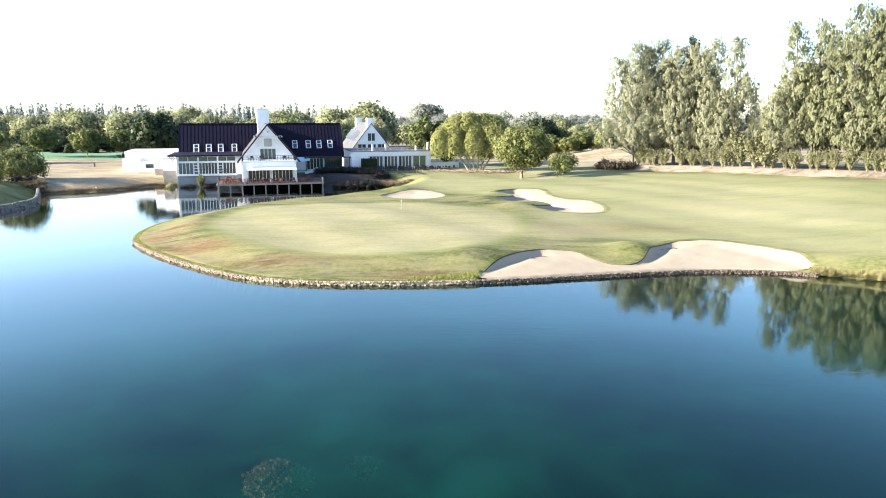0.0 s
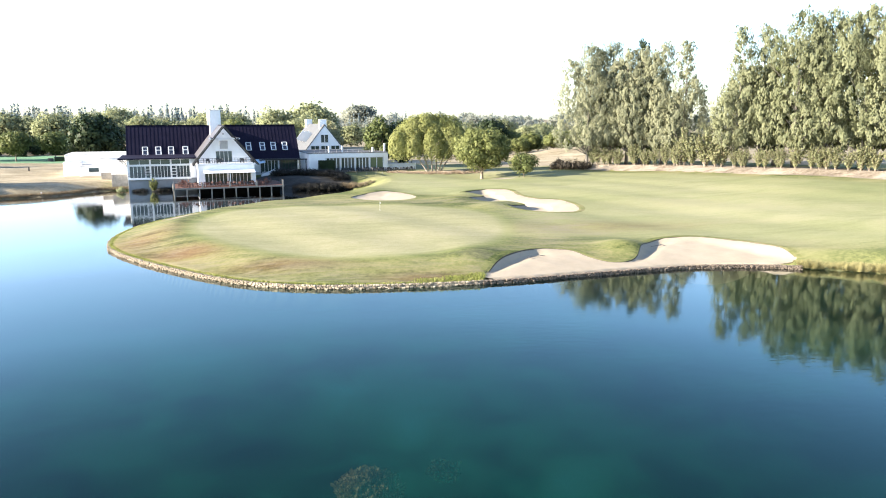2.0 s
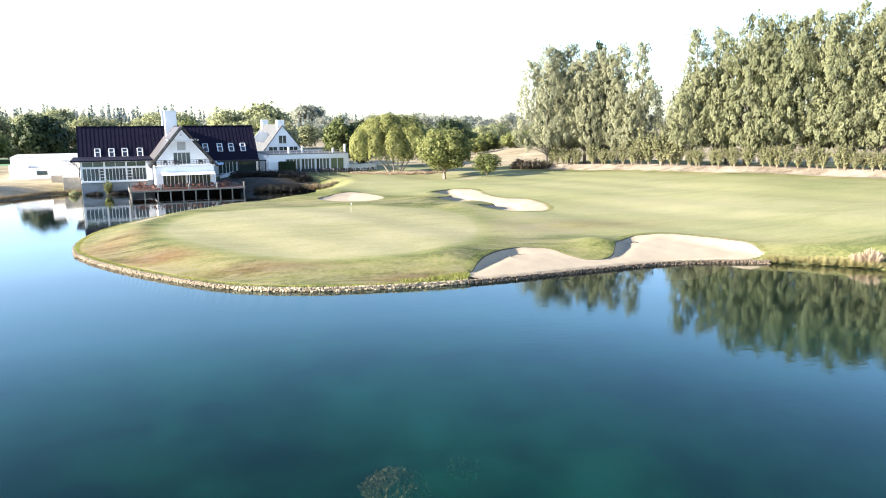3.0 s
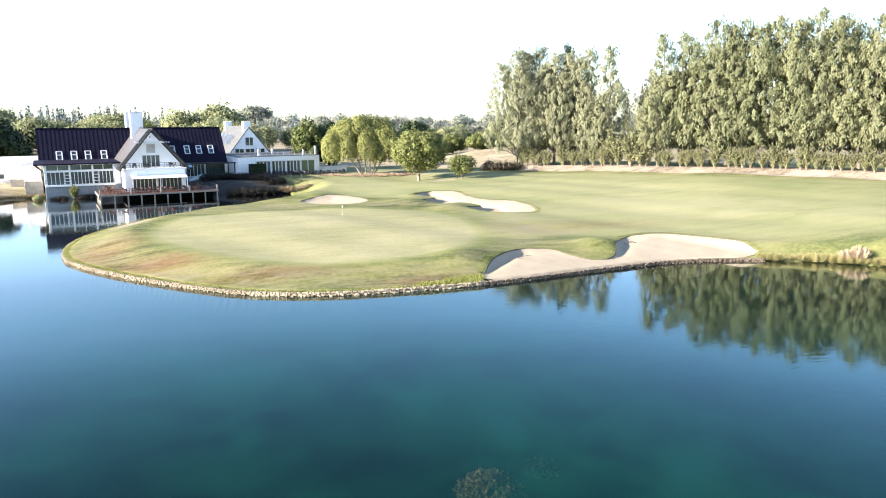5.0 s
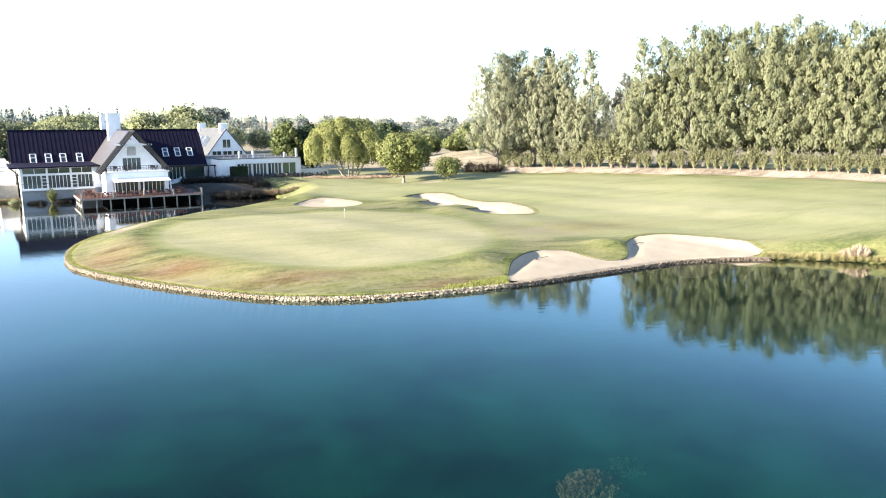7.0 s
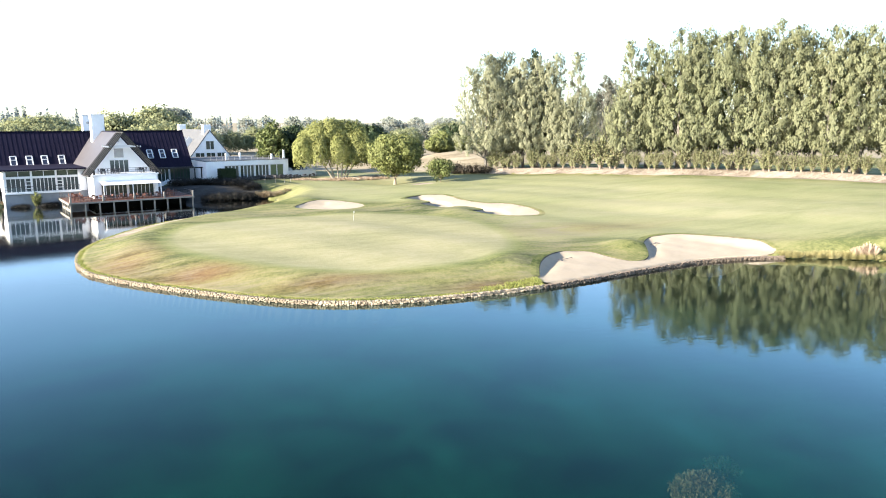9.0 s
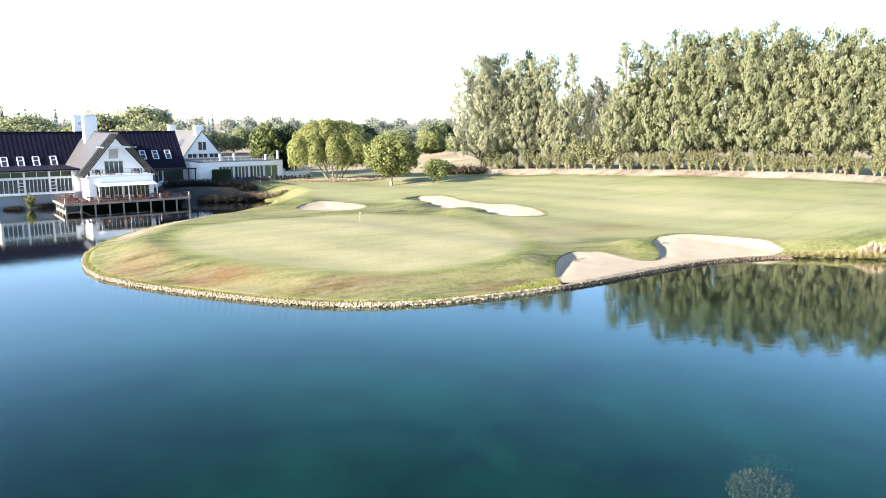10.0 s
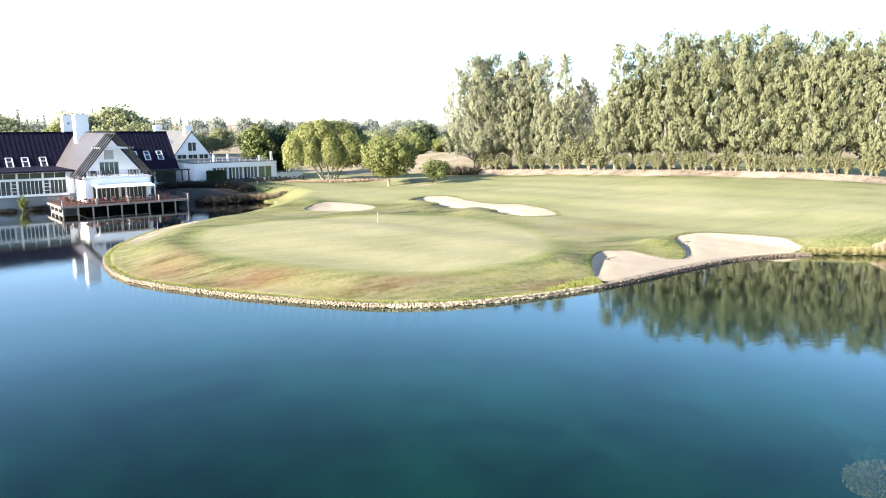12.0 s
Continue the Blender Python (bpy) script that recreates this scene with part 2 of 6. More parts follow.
BLACK = surface("dark_metal", [(0.02, 0.02, 0.024), (0.035, 0.035, 0.04)], 5, 0.5)
GLASS_DARK = glazing("dark_glass", (0.036, 0.052, 0.06))
GLASS_GREEN = glazing("tinted_glass", (0.03, 0.045, 0.036), 0.06)
GLASS_CURTAINED = glazing("curtained_glass", (0.085, 0.095, 0.085), 0.06)
# green reflection on the wing's end panes put into the base colour
GLASS_LAWN = glazing("green_reflection_glass", (0.12, 0.155, 0.085), 0.08)
GLASS_ROOF = glazing("roof_glass", (0.05, 0.055, 0.075), 0.1)
AWNING = surface("awning_canvas", [(0.62, 0.63, 0.65), (0.72, 0.73, 0.75)], 2, 0.9)
SAIL = surface("pale_blue_canvas", [(0.42, 0.55, 0.66), (0.50, 0.62, 0.72)], 2, 0.9)
BARK = surface("bark", [(0.12, 0.095, 0.07), (0.22, 0.18, 0.14), (0.33, 0.28, 0.22)], 3, 0.95, bump=0.5)
BARK_GREY = surface("grey_bark", [(0.08, 0.07, 0.0575), (0.135, 0.122, 0.105), (0.19, 0.175, 0.155)], 3, 0.95, bump=0.5)
BARK_PALE = surface("pale_bark", [(0.20, 0.17, 0.135), (0.29, 0.26, 0.215), (0.37, 0.335, 0.285)], 2, 0.9, bump=0.4)
LEAF_POPLAR = foliage("poplar_leaves", (0.15, 0.168, 0.094), (0.20, 0.213, 0.124), (0.245, 0.25, 0.154), 0.5)
LEAF_SILVER = foliage("silvery_poplar_leaves", (0.20, 0.212, 0.136), (0.256, 0.264, 0.173), (0.305, 0.308, 0.211), 0.52)
LEAF_HEDGE = foliage("hedge_leaves", (0.122, 0.135, 0.07), (0.205, 0.214, 0.113), (0.285, 0.285, 0.168), 0.42)
LEAF_YELLOW = foliage("yellow_green_leaves", (0.122, 0.142, 0.0486), (0.253, 0.267, 0.1), (0.36, 0.362, 0.16), 0.52)
LEAF_MID = foliage("mid_green_leaves", (0.0694, 0.0875, 0.0273), (0.145, 0.163, 0.058), (0.225, 0.236, 0.097), 0.38)
LEAF_DARK = foliage("dark_green_leaves", (0.009, 0.018, 0.0112), (0.0255, 0.0405, 0.0188), (0.06, 0.075, 0.0315), 0.2)
LEAF_OLIVE = foliage("olive_leaves", (0.152, 0.174, 0.0916), (0.243, 0.26, 0.14), (0.326, 0.337, 0.206), 0.45)
LEAF_LAWN = foliage("deep_green_leaves", (0.0389, 0.0562, 0.0216), (0.0994, 0.121, 0.0432), (0.208, 0.216, 0.0864), 0.35)
LEAF_TAN = foliage("tan_leaves", (0.163, 0.169, 0.091), (0.312, 0.304, 0.176), (0.45, 0.419, 0.26), 0.45)
# distance haze put into the leaf colour of the far belt
LEAF_HAZY = foliage("hazed_leaves", (0.27, 0.29, 0.255), (0.30, 0.318, 0.27), (0.33, 0.345, 0.285), 0.66)
LEAF_BROWN = foliage("brown_sedge", (0.085, 0.062, 0.036), (0.18, 0.136, 0.085), (0.31, 0.24, 0.155))
# pale bluish leaf colour carries the haze over the skyline poplars
LEAF_FAR_HAZED = foliage("hazed_poplar_leaves", (0.181, 0.232, 0.235), (0.251, 0.301, 0.301), (0.333, 0.383, 0.371), 0.45)
LEAF_UMBER = foliage("umber_leaves", (0.015, 0.015, 0.012), (0.036, 0.03, 0.0225), (0.075, 0.057, 0.039), 0.1)
LEAF_SLOE = foliage("dark_hedge_leaves", (0.012, 0.013, 0.012), (0.021, 0.02, 0.0175), (0.034, 0.03, 0.025), 0.08)
LEAF_SEDGE = foliage("olive_brown_leaves", (0.12, 0.094, 0.06), (0.19, 0.155, 0.10), (0.26, 0.215, 0.145), 0.3)
LEAF_GUM = foliage("grey_gum_leaves", (0.0588, 0.063, 0.0504), (0.126, 0.126, 0.0966), (0.21, 0.202, 0.168))
LEAF_STRAW = foliage("straw_reeds", (0.145, 0.133, 0.0558), (0.264, 0.238, 0.112), (0.37, 0.336, 0.18))
LEAF_PLUME = foliage("plume_grass", (0.208, 0.16, 0.112), (0.352, 0.272, 0.2), (0.48, 0.384, 0.296))
# weed colour darkened to stand for light lost in deeper water
WEED_DIMMED = foliage("depth_dimmed_weed", (0.03, 0.05, 0.035), (0.05, 0.08, 0.05), (0.07, 0.11, 0.07), 0.2)
WEED = foliage("pond_weed", (0.185, 0.16, 0.088), (0.36, 0.315, 0.185), (0.56, 0.50, 0.33), 0.3)


# ---------------------------------------------------------------- mesh tools
def mesh_of(name, verts, faces, mat, smooth=False):
    me = bpy.data.meshes.new(name)
    me.from_pydata(verts, [], faces)
    me.materials.append(mat)
    if smooth:
        me.polygons.foreach_set("use_smooth", [True] * len(me.polygons))
    me.update()
    return me


def quads_mesh(name, verts, mat, outward=None):
    """A mesh of loose quads; verts is (n, 4, 3). Leaves of one clump may share the clump's rounded normals."""
    n = len(verts)
    me = bpy.data.meshes.new(name)
    me.vertices.add(4 * n)
    me.vertices.foreach_set("co", verts.reshape(-1).astype(np.float32))
    me.loops.add(4 * n)
    me.loops.foreach_set("vertex_index", np.arange(4 * n, dtype=np.int32))
    me.polygons.add(n)
    me.polygons.foreach_set("loop_start", np.arange(0, 4 * n, 4, dtype=np.int32))
    me.update(calc_edges=True)
    if outward is not None:
        own = np.cross(verts[:, 2] - verts[:, 0], verts[:, 3] - verts[:, 1])
        own /= np.linalg.norm(own, axis=1)[:, None] + 1e-9
        own *= np.sign((own * outward).sum(1))[:, None]
        soft = 0.2 * own + 0.8 * outward / (np.linalg.norm(outward, axis=1)[:, None] + 1e-9)
        soft /= np.linalg.norm(soft, axis=1)[:, None] + 1e-9
        me.polygons.foreach_set("use_smooth", [True] * n)
        me.normals_split_custom_set_from_vertices(np.repeat(soft, 4, axis=0).astype(np.float32).tolist())
    me.materials.append(mat)
    return me


def link(name, me, parent=None, label=""):
    ob = new(name, me)
    if parent is not None:
        ob.parent = parent
    if label:
        ob["label"] = label
    return ob


def part(name, bm, mat, parent=None, label="", smooth=False):
    me = bpy.data.meshes.new(name)
    bm.to_mesh(me)
    bm.free()
    me.materials.append(mat)
    if smooth:
        me.polygons.foreach_set("use_smooth", [True] * len(me.polygons))
    return link(name, me, parent, label)


def thing(name, m, label, category, group="", kind=""):
    ob = new(name)
    ob.matrix_world = m
    return tagged(ob, label, category, group, kind)


def add_box(bm, a, b, bevel=0.0):
    """A box from corner a to corner b, its edges bevelled."""
    c = [(a[i] + b[i]) / 2 for i in range(3)]
    s = [abs(b[i] - a[i]) for i in range(3)]
    g = bmesh.ops.create_cube(bm, size=1.0, matrix=Matrix.Translation(c) @ Matrix.Diagonal((*s, 1)))
    if bevel:
        es = list({e for v in g["verts"] for e in v.link_edges})
        bmesh.ops.bevel(bm, geom=es, offset=bevel, segments=1, affect="EDGES")
    return bm


def box(a, b, bevel=0.0):
    return add_box(bmesh.new(), a, b, bevel)


def add_beam(bm, p, q, w, h, up=(0, 0, 1)):
    """A squared beam from p to q, w wide and h deep."""
    p, q = Vector(p), Vector(q)
    ax = (q - p).normalized()
    side = ax.cross(Vector(up)).normalized()
    top = side.cross(ax)
    vs = [bm.verts.new(e + side * i * w / 2 + top * j * h / 2) for e in (p, q) for i, j in ((-1, -1), (1, -1), (1, 1), (-1, 1))]
    for f in ((3, 2, 1, 0), (4, 5, 6, 7), (0, 1, 5, 4), (1, 2, 6, 5), (2, 3, 7, 6), (3, 0, 4, 7)):
        bm.faces.new([vs[i] for i in f])
    return bm


def beam(p, q, w, h, up=(0, 0, 1)):
    return add_beam(bmesh.new(), p, q, w, h, up)


def add_tube(bm, pts, radii, sides=7):
    rings = []
    for i, p in enumerate(pts):
        p = Vector(p)
        d = (Vector(pts[min(i + 1, len(pts) - 1)]) - Vector(pts[max(i - 1, 0)])).normalized()
        a = d.orthogonal().normalized()
        b = d.cross(a)
        rings.append([bm.verts.new(p + (a * math.cos(t) + b * math.sin(t)) * radii[i]) for t in (2 * math.pi * k / sides for k in range(sides))])
    for r, s in zip(rings, rings[1:]):
        for k in range(sides):
            bm.faces.new((r[k], r[(k + 1) % sides], s[(k + 1) % sides], s[k]))
    bm.faces.new(rings[-1])
    bm.faces.new(rings[0][::-1])
    return bm


def spline(pts, closed=False, step=1.0):
    """Catmull-Rom through pts (2D), sampled about every step metres."""
    P = np.array(pts, float)
    n = len(P)
    res = []
    for i in range(n if closed else n - 1):
        g = (lambda k: P[k % n]) if closed else (lambda k: P[min(max(k, 0), n - 1)])
        a, b, c, d = g(i - 1), g(i), g(i + 1), g(i + 2)
        m = max(2, int(np.hypot(*(c - b)) / step))
        t = np.arange(m)[:, None] / m
        res.append(0.5 * (2 * b + (c - a) * t + (2 * a - 5 * b + 4 * c - d) * t ** 2 + (3 * b - a - 3 * c + d) * t ** 3))
    if not closed:
        res.append(P[-1:])
    return np.concatenate(res)


def inside_distance(X, Y, poly):
    """Distance to a closed outline, positive inside."""
    best = np.full(X.shape, 1e9)
    ins = np.zeros(X.shape, bool)
    for (x0, y0), (x1, y1) in zip(poly, np.roll(poly, -1, axis=0)):
        dx, dy = x1 - x0, y1 - y0
        t = np.clip(((X - x0) * dx + (Y - y0) * dy) / (dx * dx + dy * dy + 1e-12), 0, 1)
        best = np.minimum(best, (X - x0 - t * dx) ** 2 + (Y - y0 - t * dy) ** 2)
        if abs(dy) > 1e-12:
            ins ^= ((y0 > Y) != (y1 > Y)) & (X < dx * (Y - y0) / dy + x0)
    return np.where(ins, 1, -1) * np.sqrt(best)


def smooth01(v):
    v = np.clip(v, 0, 1)
    return v * v * (3 - 2 * v)


# ---------------------------------------------------------------- ground
WALLED = [(41, 61.7), (33.4, 65.2), (26, 66.2), (20.4, 65.5), (13, 63.9), (7, 62.5), (1, 61.5), (-5, 61.1), (-11, 61.3), (-16.5, 62.8), (-20.5, 65.2), (-25.4, 69.4),
          (-30, 74.0), (-34.4, 79.4), (-37.1, 84.4), (-38.4, 91), (-38.2, 98), (-36.4, 105), (-32.8, 113), (-28, 119.5)]
INLET = [(-21, 125.5), (-15.4, 131), (-12.5, 136), (-10.3, 141), (-9.8, 145.5), (-12.5, 147.8), (-17, 147.4), (-22, 147.6), (-30, 152), (-42, 158), (-52, 153), (-61, 150), (-66, 142), (-72, 138.5),
         (-77, 136), (-72, 126), (-68, 118), (-69, 108), (-76, 97), (-92, 84), (-130, 60)]
FARSIDE = [(-170, 0), (-120, -80), (0, -110), (120, -85), (170, -20), (140, 22), (90, 40), (60, 51), (47, 57.5)]
LAKE = spline(WALLED + INLET + FARSIDE, True, 0.8)
HEIGHTS = [(-20, 118.0, 1.1), (-11, 128, 2.3), (-6, 136, 2.9), (-26, 74, 1.3), (-9, 64, 1.1), (-14, 85, 1.5), (-6, 99, 3.6), (4.4, 88, 1.7), (19.6, 81, 1.7), (-5, 119, 0.7), (0, 113, 1.2), (9, 116, 2.5), (22, 99, 1.7),
           (24, 74, 1.05), (29, 76, 1.2), (16.4, 151, 2.0), (23, 143, 2.6), (44, 163, 3.0), (31, 147, 3.2), (33, 169, 2.0), (60, 140, 3.8), (52, 82, 3.2), (75, 112, 4.2), (36, 120, 3.0), (34, 67, 1.0),
           (-22, 168, 2.0), (-5, 168, 2.5), (-62, 168, 1.6), (-80, 190, 1.0), (-115, 238, 1.0), (-90, 165, 0.9), (-80, 124, 2.8), (-92, 112, 3.2), (-86, 140, 2.0), (62, 66, 3.4), (105, 60, 4.2)]
BUNKER_A = spline([(-10.2, 117.4), (-8.0, 122.4), (-3.2, 124.6), (-0.5, 120.0), (0.2, 115.1), (-2.6, 112.2), (-6.5, 112.5)], True, 0.6)
BUNKER_B = spline([(9.8, 122.2), (13.3, 124.4), (16.8, 122.8), (17.3, 115.4), (19.0, 110.4), (22.1, 107.8), (22.9, 100.7), (21.1, 96.4), (16.9, 95.4), (14.5, 97.2), (12.8, 101.6),
                   (15.8, 104.0), (14.5, 106.4), (10.8, 108.0), (8.5, 110.6), (9.2, 113.4), (11.5, 115.8), (10.2, 118.2), (8.8, 120.2)], True, 0.5)
BUNKER_C = spline([(3.5, 62.4), (4.1, 64.8), (5.7, 67.4), (8.0, 69.7), (10.5, 71.3), (13.2, 70.8), (15, 68.3), (17, 67.2), (19.4, 68.4), (21.8, 72.5), (25, 75.6), (29, 75.6), (32.0, 73.0),
                   (34.2, 70.4), (35.2, 67.6), (34.7, 66.0), (30, 65.75), (24, 66.0), (17, 64.95), (9, 63.15)], True, 0.6)
BUNKERS = (BUNKER_A, BUNKER_B, BUNKER_C)
GREEN = spline([(-29, 96), (-24, 103.5), (-14, 106.5), (-2, 104), (8, 97), (9, 84), (4.5, 72.5), (-5, 68.3), (-14.5, 70.6), (-23, 77.5), (-28, 86)], True, 2.0)


def hedge_line(X, Y):
    """Distance in front of the hedge (towards the lake) and along it."""
    dx, dy = X - 44.5, Y - 162.0
    return dx * -0.745 + dy * -0.667, dx * 0.667 + dy * -0.745


def lie(X, Y):
    """Height of the open ground."""
    X, Y = np.asarray(X, float), np.asarray(Y, float)
    num, den = np.zeros(X.shape), np.zeros(X.shape)
    for x, y, z in HEIGHTS:
        r2 = (X - x) ** 2 + (Y - y) ** 2
        w = np.exp(-r2 / (2 * 13.0 ** 2)) + 2.0 / (r2 + 400.0)
        num, den = num + w * z, den + w
    w = 0.02 + smooth01((np.hypot(X, Y - 100) - 150) / 200) * 3
    h = (num + w * 1.6) / (den + w)
    h = h + 0.10 * np.sin(X * 0.21 + 1.3) * np.cos(Y * 0.17) + 0.06 * np.sin(X * 0.5 + Y * 0.33)
    fr, al = hedge_line(X, Y)
    h = h + 0.95 * smooth01((1.6 - fr) / 1.2) * smooth01((al + 6) / 6) * smooth01((fr + 40) / 20)
    h = h + 4.3 * np.exp(-(((X - 60) / 28) ** 2 + ((Y - 206) / 17) ** 2))
    h = h + 0.6 * np.exp(-(((X - 19.6) / 2.1) ** 2 + ((Y - 72.0) / 3.2) ** 2)) + 0.55 * np.exp(-(((X - 3.0) / 2.8) ** 2 + ((Y - 67.5) / 4) ** 2))
    h = h + 0.5 * np.exp(-(((X - 6.6) / 2.4) ** 2 + ((Y - 110) / 4) ** 2)) + 0.45 * np.exp(-(((X - 10.6) / 2.6) ** 2 + ((Y - 102) / 3) ** 2)) + 0.4 * np.exp(-(((X - 13.0) / 2.2) ** 2 + ((Y - 105.6) / 1.4) ** 2)) + 0.35 * np.exp(-(((X - 8.5) / 2) ** 2 + ((Y - 117) / 4) ** 2)) + 0.45 * np.exp(-(((X + 7.5) / 3) ** 2 + ((Y - 126) / 3) ** 2))
    h = h - 0.85 * np.exp(-(((X - 15.5) / 7) ** 2 + ((Y - 152) / 6) ** 2))
    return h


def land(X, Y, with_sand=True):
    X, Y = np.asarray(X, float), np.asarray(Y, float)
    sd = -inside_distance(X, Y, LAKE)          # positive on land
    h = lie(X, Y)
    z = 0.40 + (h - 0.40) * smooth01((sd - 0.3) / (7.0 - 3.2 * smooth01((X - 28) / 5.0) * smooth01((58 - X) / 10)))
    if with_sand:
        for o in BUNKERS:
            bd = inside_distance(X, Y, o)
            z = z - 1.3 * smooth01((bd + 0.15) / 0.8)
    wet = smooth01((0.25 - sd) / 0.5)
    return z * (1 - wet) + wet * (-1.8 - 1.3 * smooth01((-sd - 0.3) / 5.0)), sd


def axis(lo, hi, fine, mid_lo, mid_hi, mid, far):
    a = list(np.arange(lo, hi + 1e-6, fine))
    b = list(np.arange(hi + mid, mid_hi, mid))
    c = list(np.arange(lo - mid, mid_lo, -mid))[::-1]
    grow = [mid * 1.5 * 1.28 ** k for k in range(25)]
    d, e = [mid_hi], [mid_lo]
    for g in grow:
        if d[-1] < far:
            d.append(d[-1] + g)
        if e[-1] > -far:
            e.append(e[-1] - g)
    return np.array(e[::-1] + c + a + b + d)


xs = axis(-44, 46, 0.5, -150, 170, 2.5, 3200)
ys = axis(56, 132, 0.5, -120, 300, 2.5, 3200)
GX, GY = np.meshgrid(xs, ys)
GZ, GSD = land(GX, GY)
idx = np.arange(GX.size).reshape(GX.shape)
ground_me = bpy.data.meshes.new("ground")
nq = (GX.shape[0] - 1) * (GX.shape[1] - 1)
ground_me.vertices.add(GX.size)
ground_me.vertices.foreach_set("co", np.stack([GX, GY, GZ], -1).reshape(-1).astype(np.float32))
ground_me.loops.add(4 * nq)
ground_me.loops.foreach_set("vertex_index", np.stack([idx[:-1, :-1], idx[:-1, 1:], idx[1:, 1:], idx[1:, :-1]], -1).reshape(-1).astype(np.int32))
ground_me.polygons.add(nq)
ground_me.polygons.foreach_set("loop_start", np.arange(0, 4 * nq, 4, dtype=np.int32))
ground_me.polygons.foreach_set("use_smooth", [True] * nq)
ground_me.update(calc_edges=True)
ground_me.materials.append(TURF)


front, along = hedge_line(GX, GY)
zones = {
    "bed": smooth01((0.32 - GSD) / 0.25),
    "green": np.clip(0.5 + inside_distance(GX, GY, GREEN) / 4, 0, 1),
    "fairway": np.clip(0.5 + np.minimum(np.minimum((GX - 12 - 0.1 * (GY - 90) + 22 * smooth01((GY - 112) / 14)) / 8, (GY - 72 + 0.40 * (GX - 30)) / 8), (front - 9) / 6) * 0.8, 0, 1),
    "scorch": np.clip(sum(k * np.exp(-(((GX - x) / w) ** 2 + ((GY - y) / d) ** 2)) for x, y, w, d, k in
                          ((-33.5, 83, 3.6, 5.5, 0.85), (-26.5, 75.0, 5.0, 3.4, 1.0), (-15.5, 67.5, 7.0, 2.2, 0.75), (-2, 62.6, 5.0, 1.6, 0.8), (22, 84, 12, 4, 0.45), (-31, 90, 3, 5, 0.3))), 0, 1),
    "worn": np.clip(1.0 - np.abs(inside_distance(GX, GY, GREEN) + 6) / 7, 0, 1) + 0.5 * np.exp(-(((GX - 20) / 14) ** 2 + ((GY - 82) / 7) ** 2)),
    "shaded_soil": np.clip(np.maximum(1.4 - np.hypot((GX + 19) / 9.5, (GY - 150.5) / 7.0), 1.4 - np.hypot((GX + 25.5) / 9.0, (GY - 155.5) / 7.5)), 0, 1),
    "rim": np.exp(-((inside_distance(GX, GY, GREEN) + 0.4) / 0.9) ** 2),
    "dry": np.clip(np.maximum.reduce([np.minimum((-60 - GX) / 10, (GY - 139) / 4), np.minimum((GY - 176 - 0.1 * np.abs(GX - 40)) / 12, (GX - 18) / 8), np.minimum((GY - 190) / 8, np.minimum(GX + 20, 30 - GX) / 8),
                                     1.0 - np.hypot((GX - 9) / 13, (GY - 163) / 4.0) - 0.1, (GY - 230) / 20]) + 0.5, 0, 1),
    "range": np.clip(0.5 + np.minimum(np.minimum(GX + 190, -90 - GX) / 6, np.minimum(GY - 228, 262 - GY) / 3), 0, 1) * (GX < -60),
    "dirt": np.clip(np.maximum.reduce([np.where((along > -3), 0.5 + np.minimum(front + 4.5, 3.0 + 0.035 * np.clip(along, 0, 200) - front) / 2.0, 0),
                                      1.25 - np.hypot((GX + 27) / 9.0, (GY - 119.4) / 1.7), 1.3 - np.hypot((GX - 19.5) / 3.6, (GY - 143.0) / 2.2), np.where((GY > 103) & (GY < 134) & (GX < -10) & (GX > -38), 1.2 - np.abs(GSD - 1.6) / 2.3, 0)]), 0, 1),
}
for key, val in zones.items():
    ground_me.attributes.new(key, "FLOAT", "POINT").data.foreach_set("value", val.reshape(-1).astype(np.float32))
ground = tagged(link("ground", ground_me), "mown golf turf, dry rough and bare earth round a lake", "ground", kind="structure")

water_me = mesh_of("water", [(-400, -300, 0), (300, -300, 0), (300, 210, 0), (-400, 210, 0)], [(0, 1, 2, 3)], WATER)
water = tagged(link("water", water_me), "calm blue-green lake with faint ripples and tinted sky reflections", "lake", kind="structure")


def ground_z(x, y):
    return float(land(np.array([x]), np.array([y]), False)[0][0])


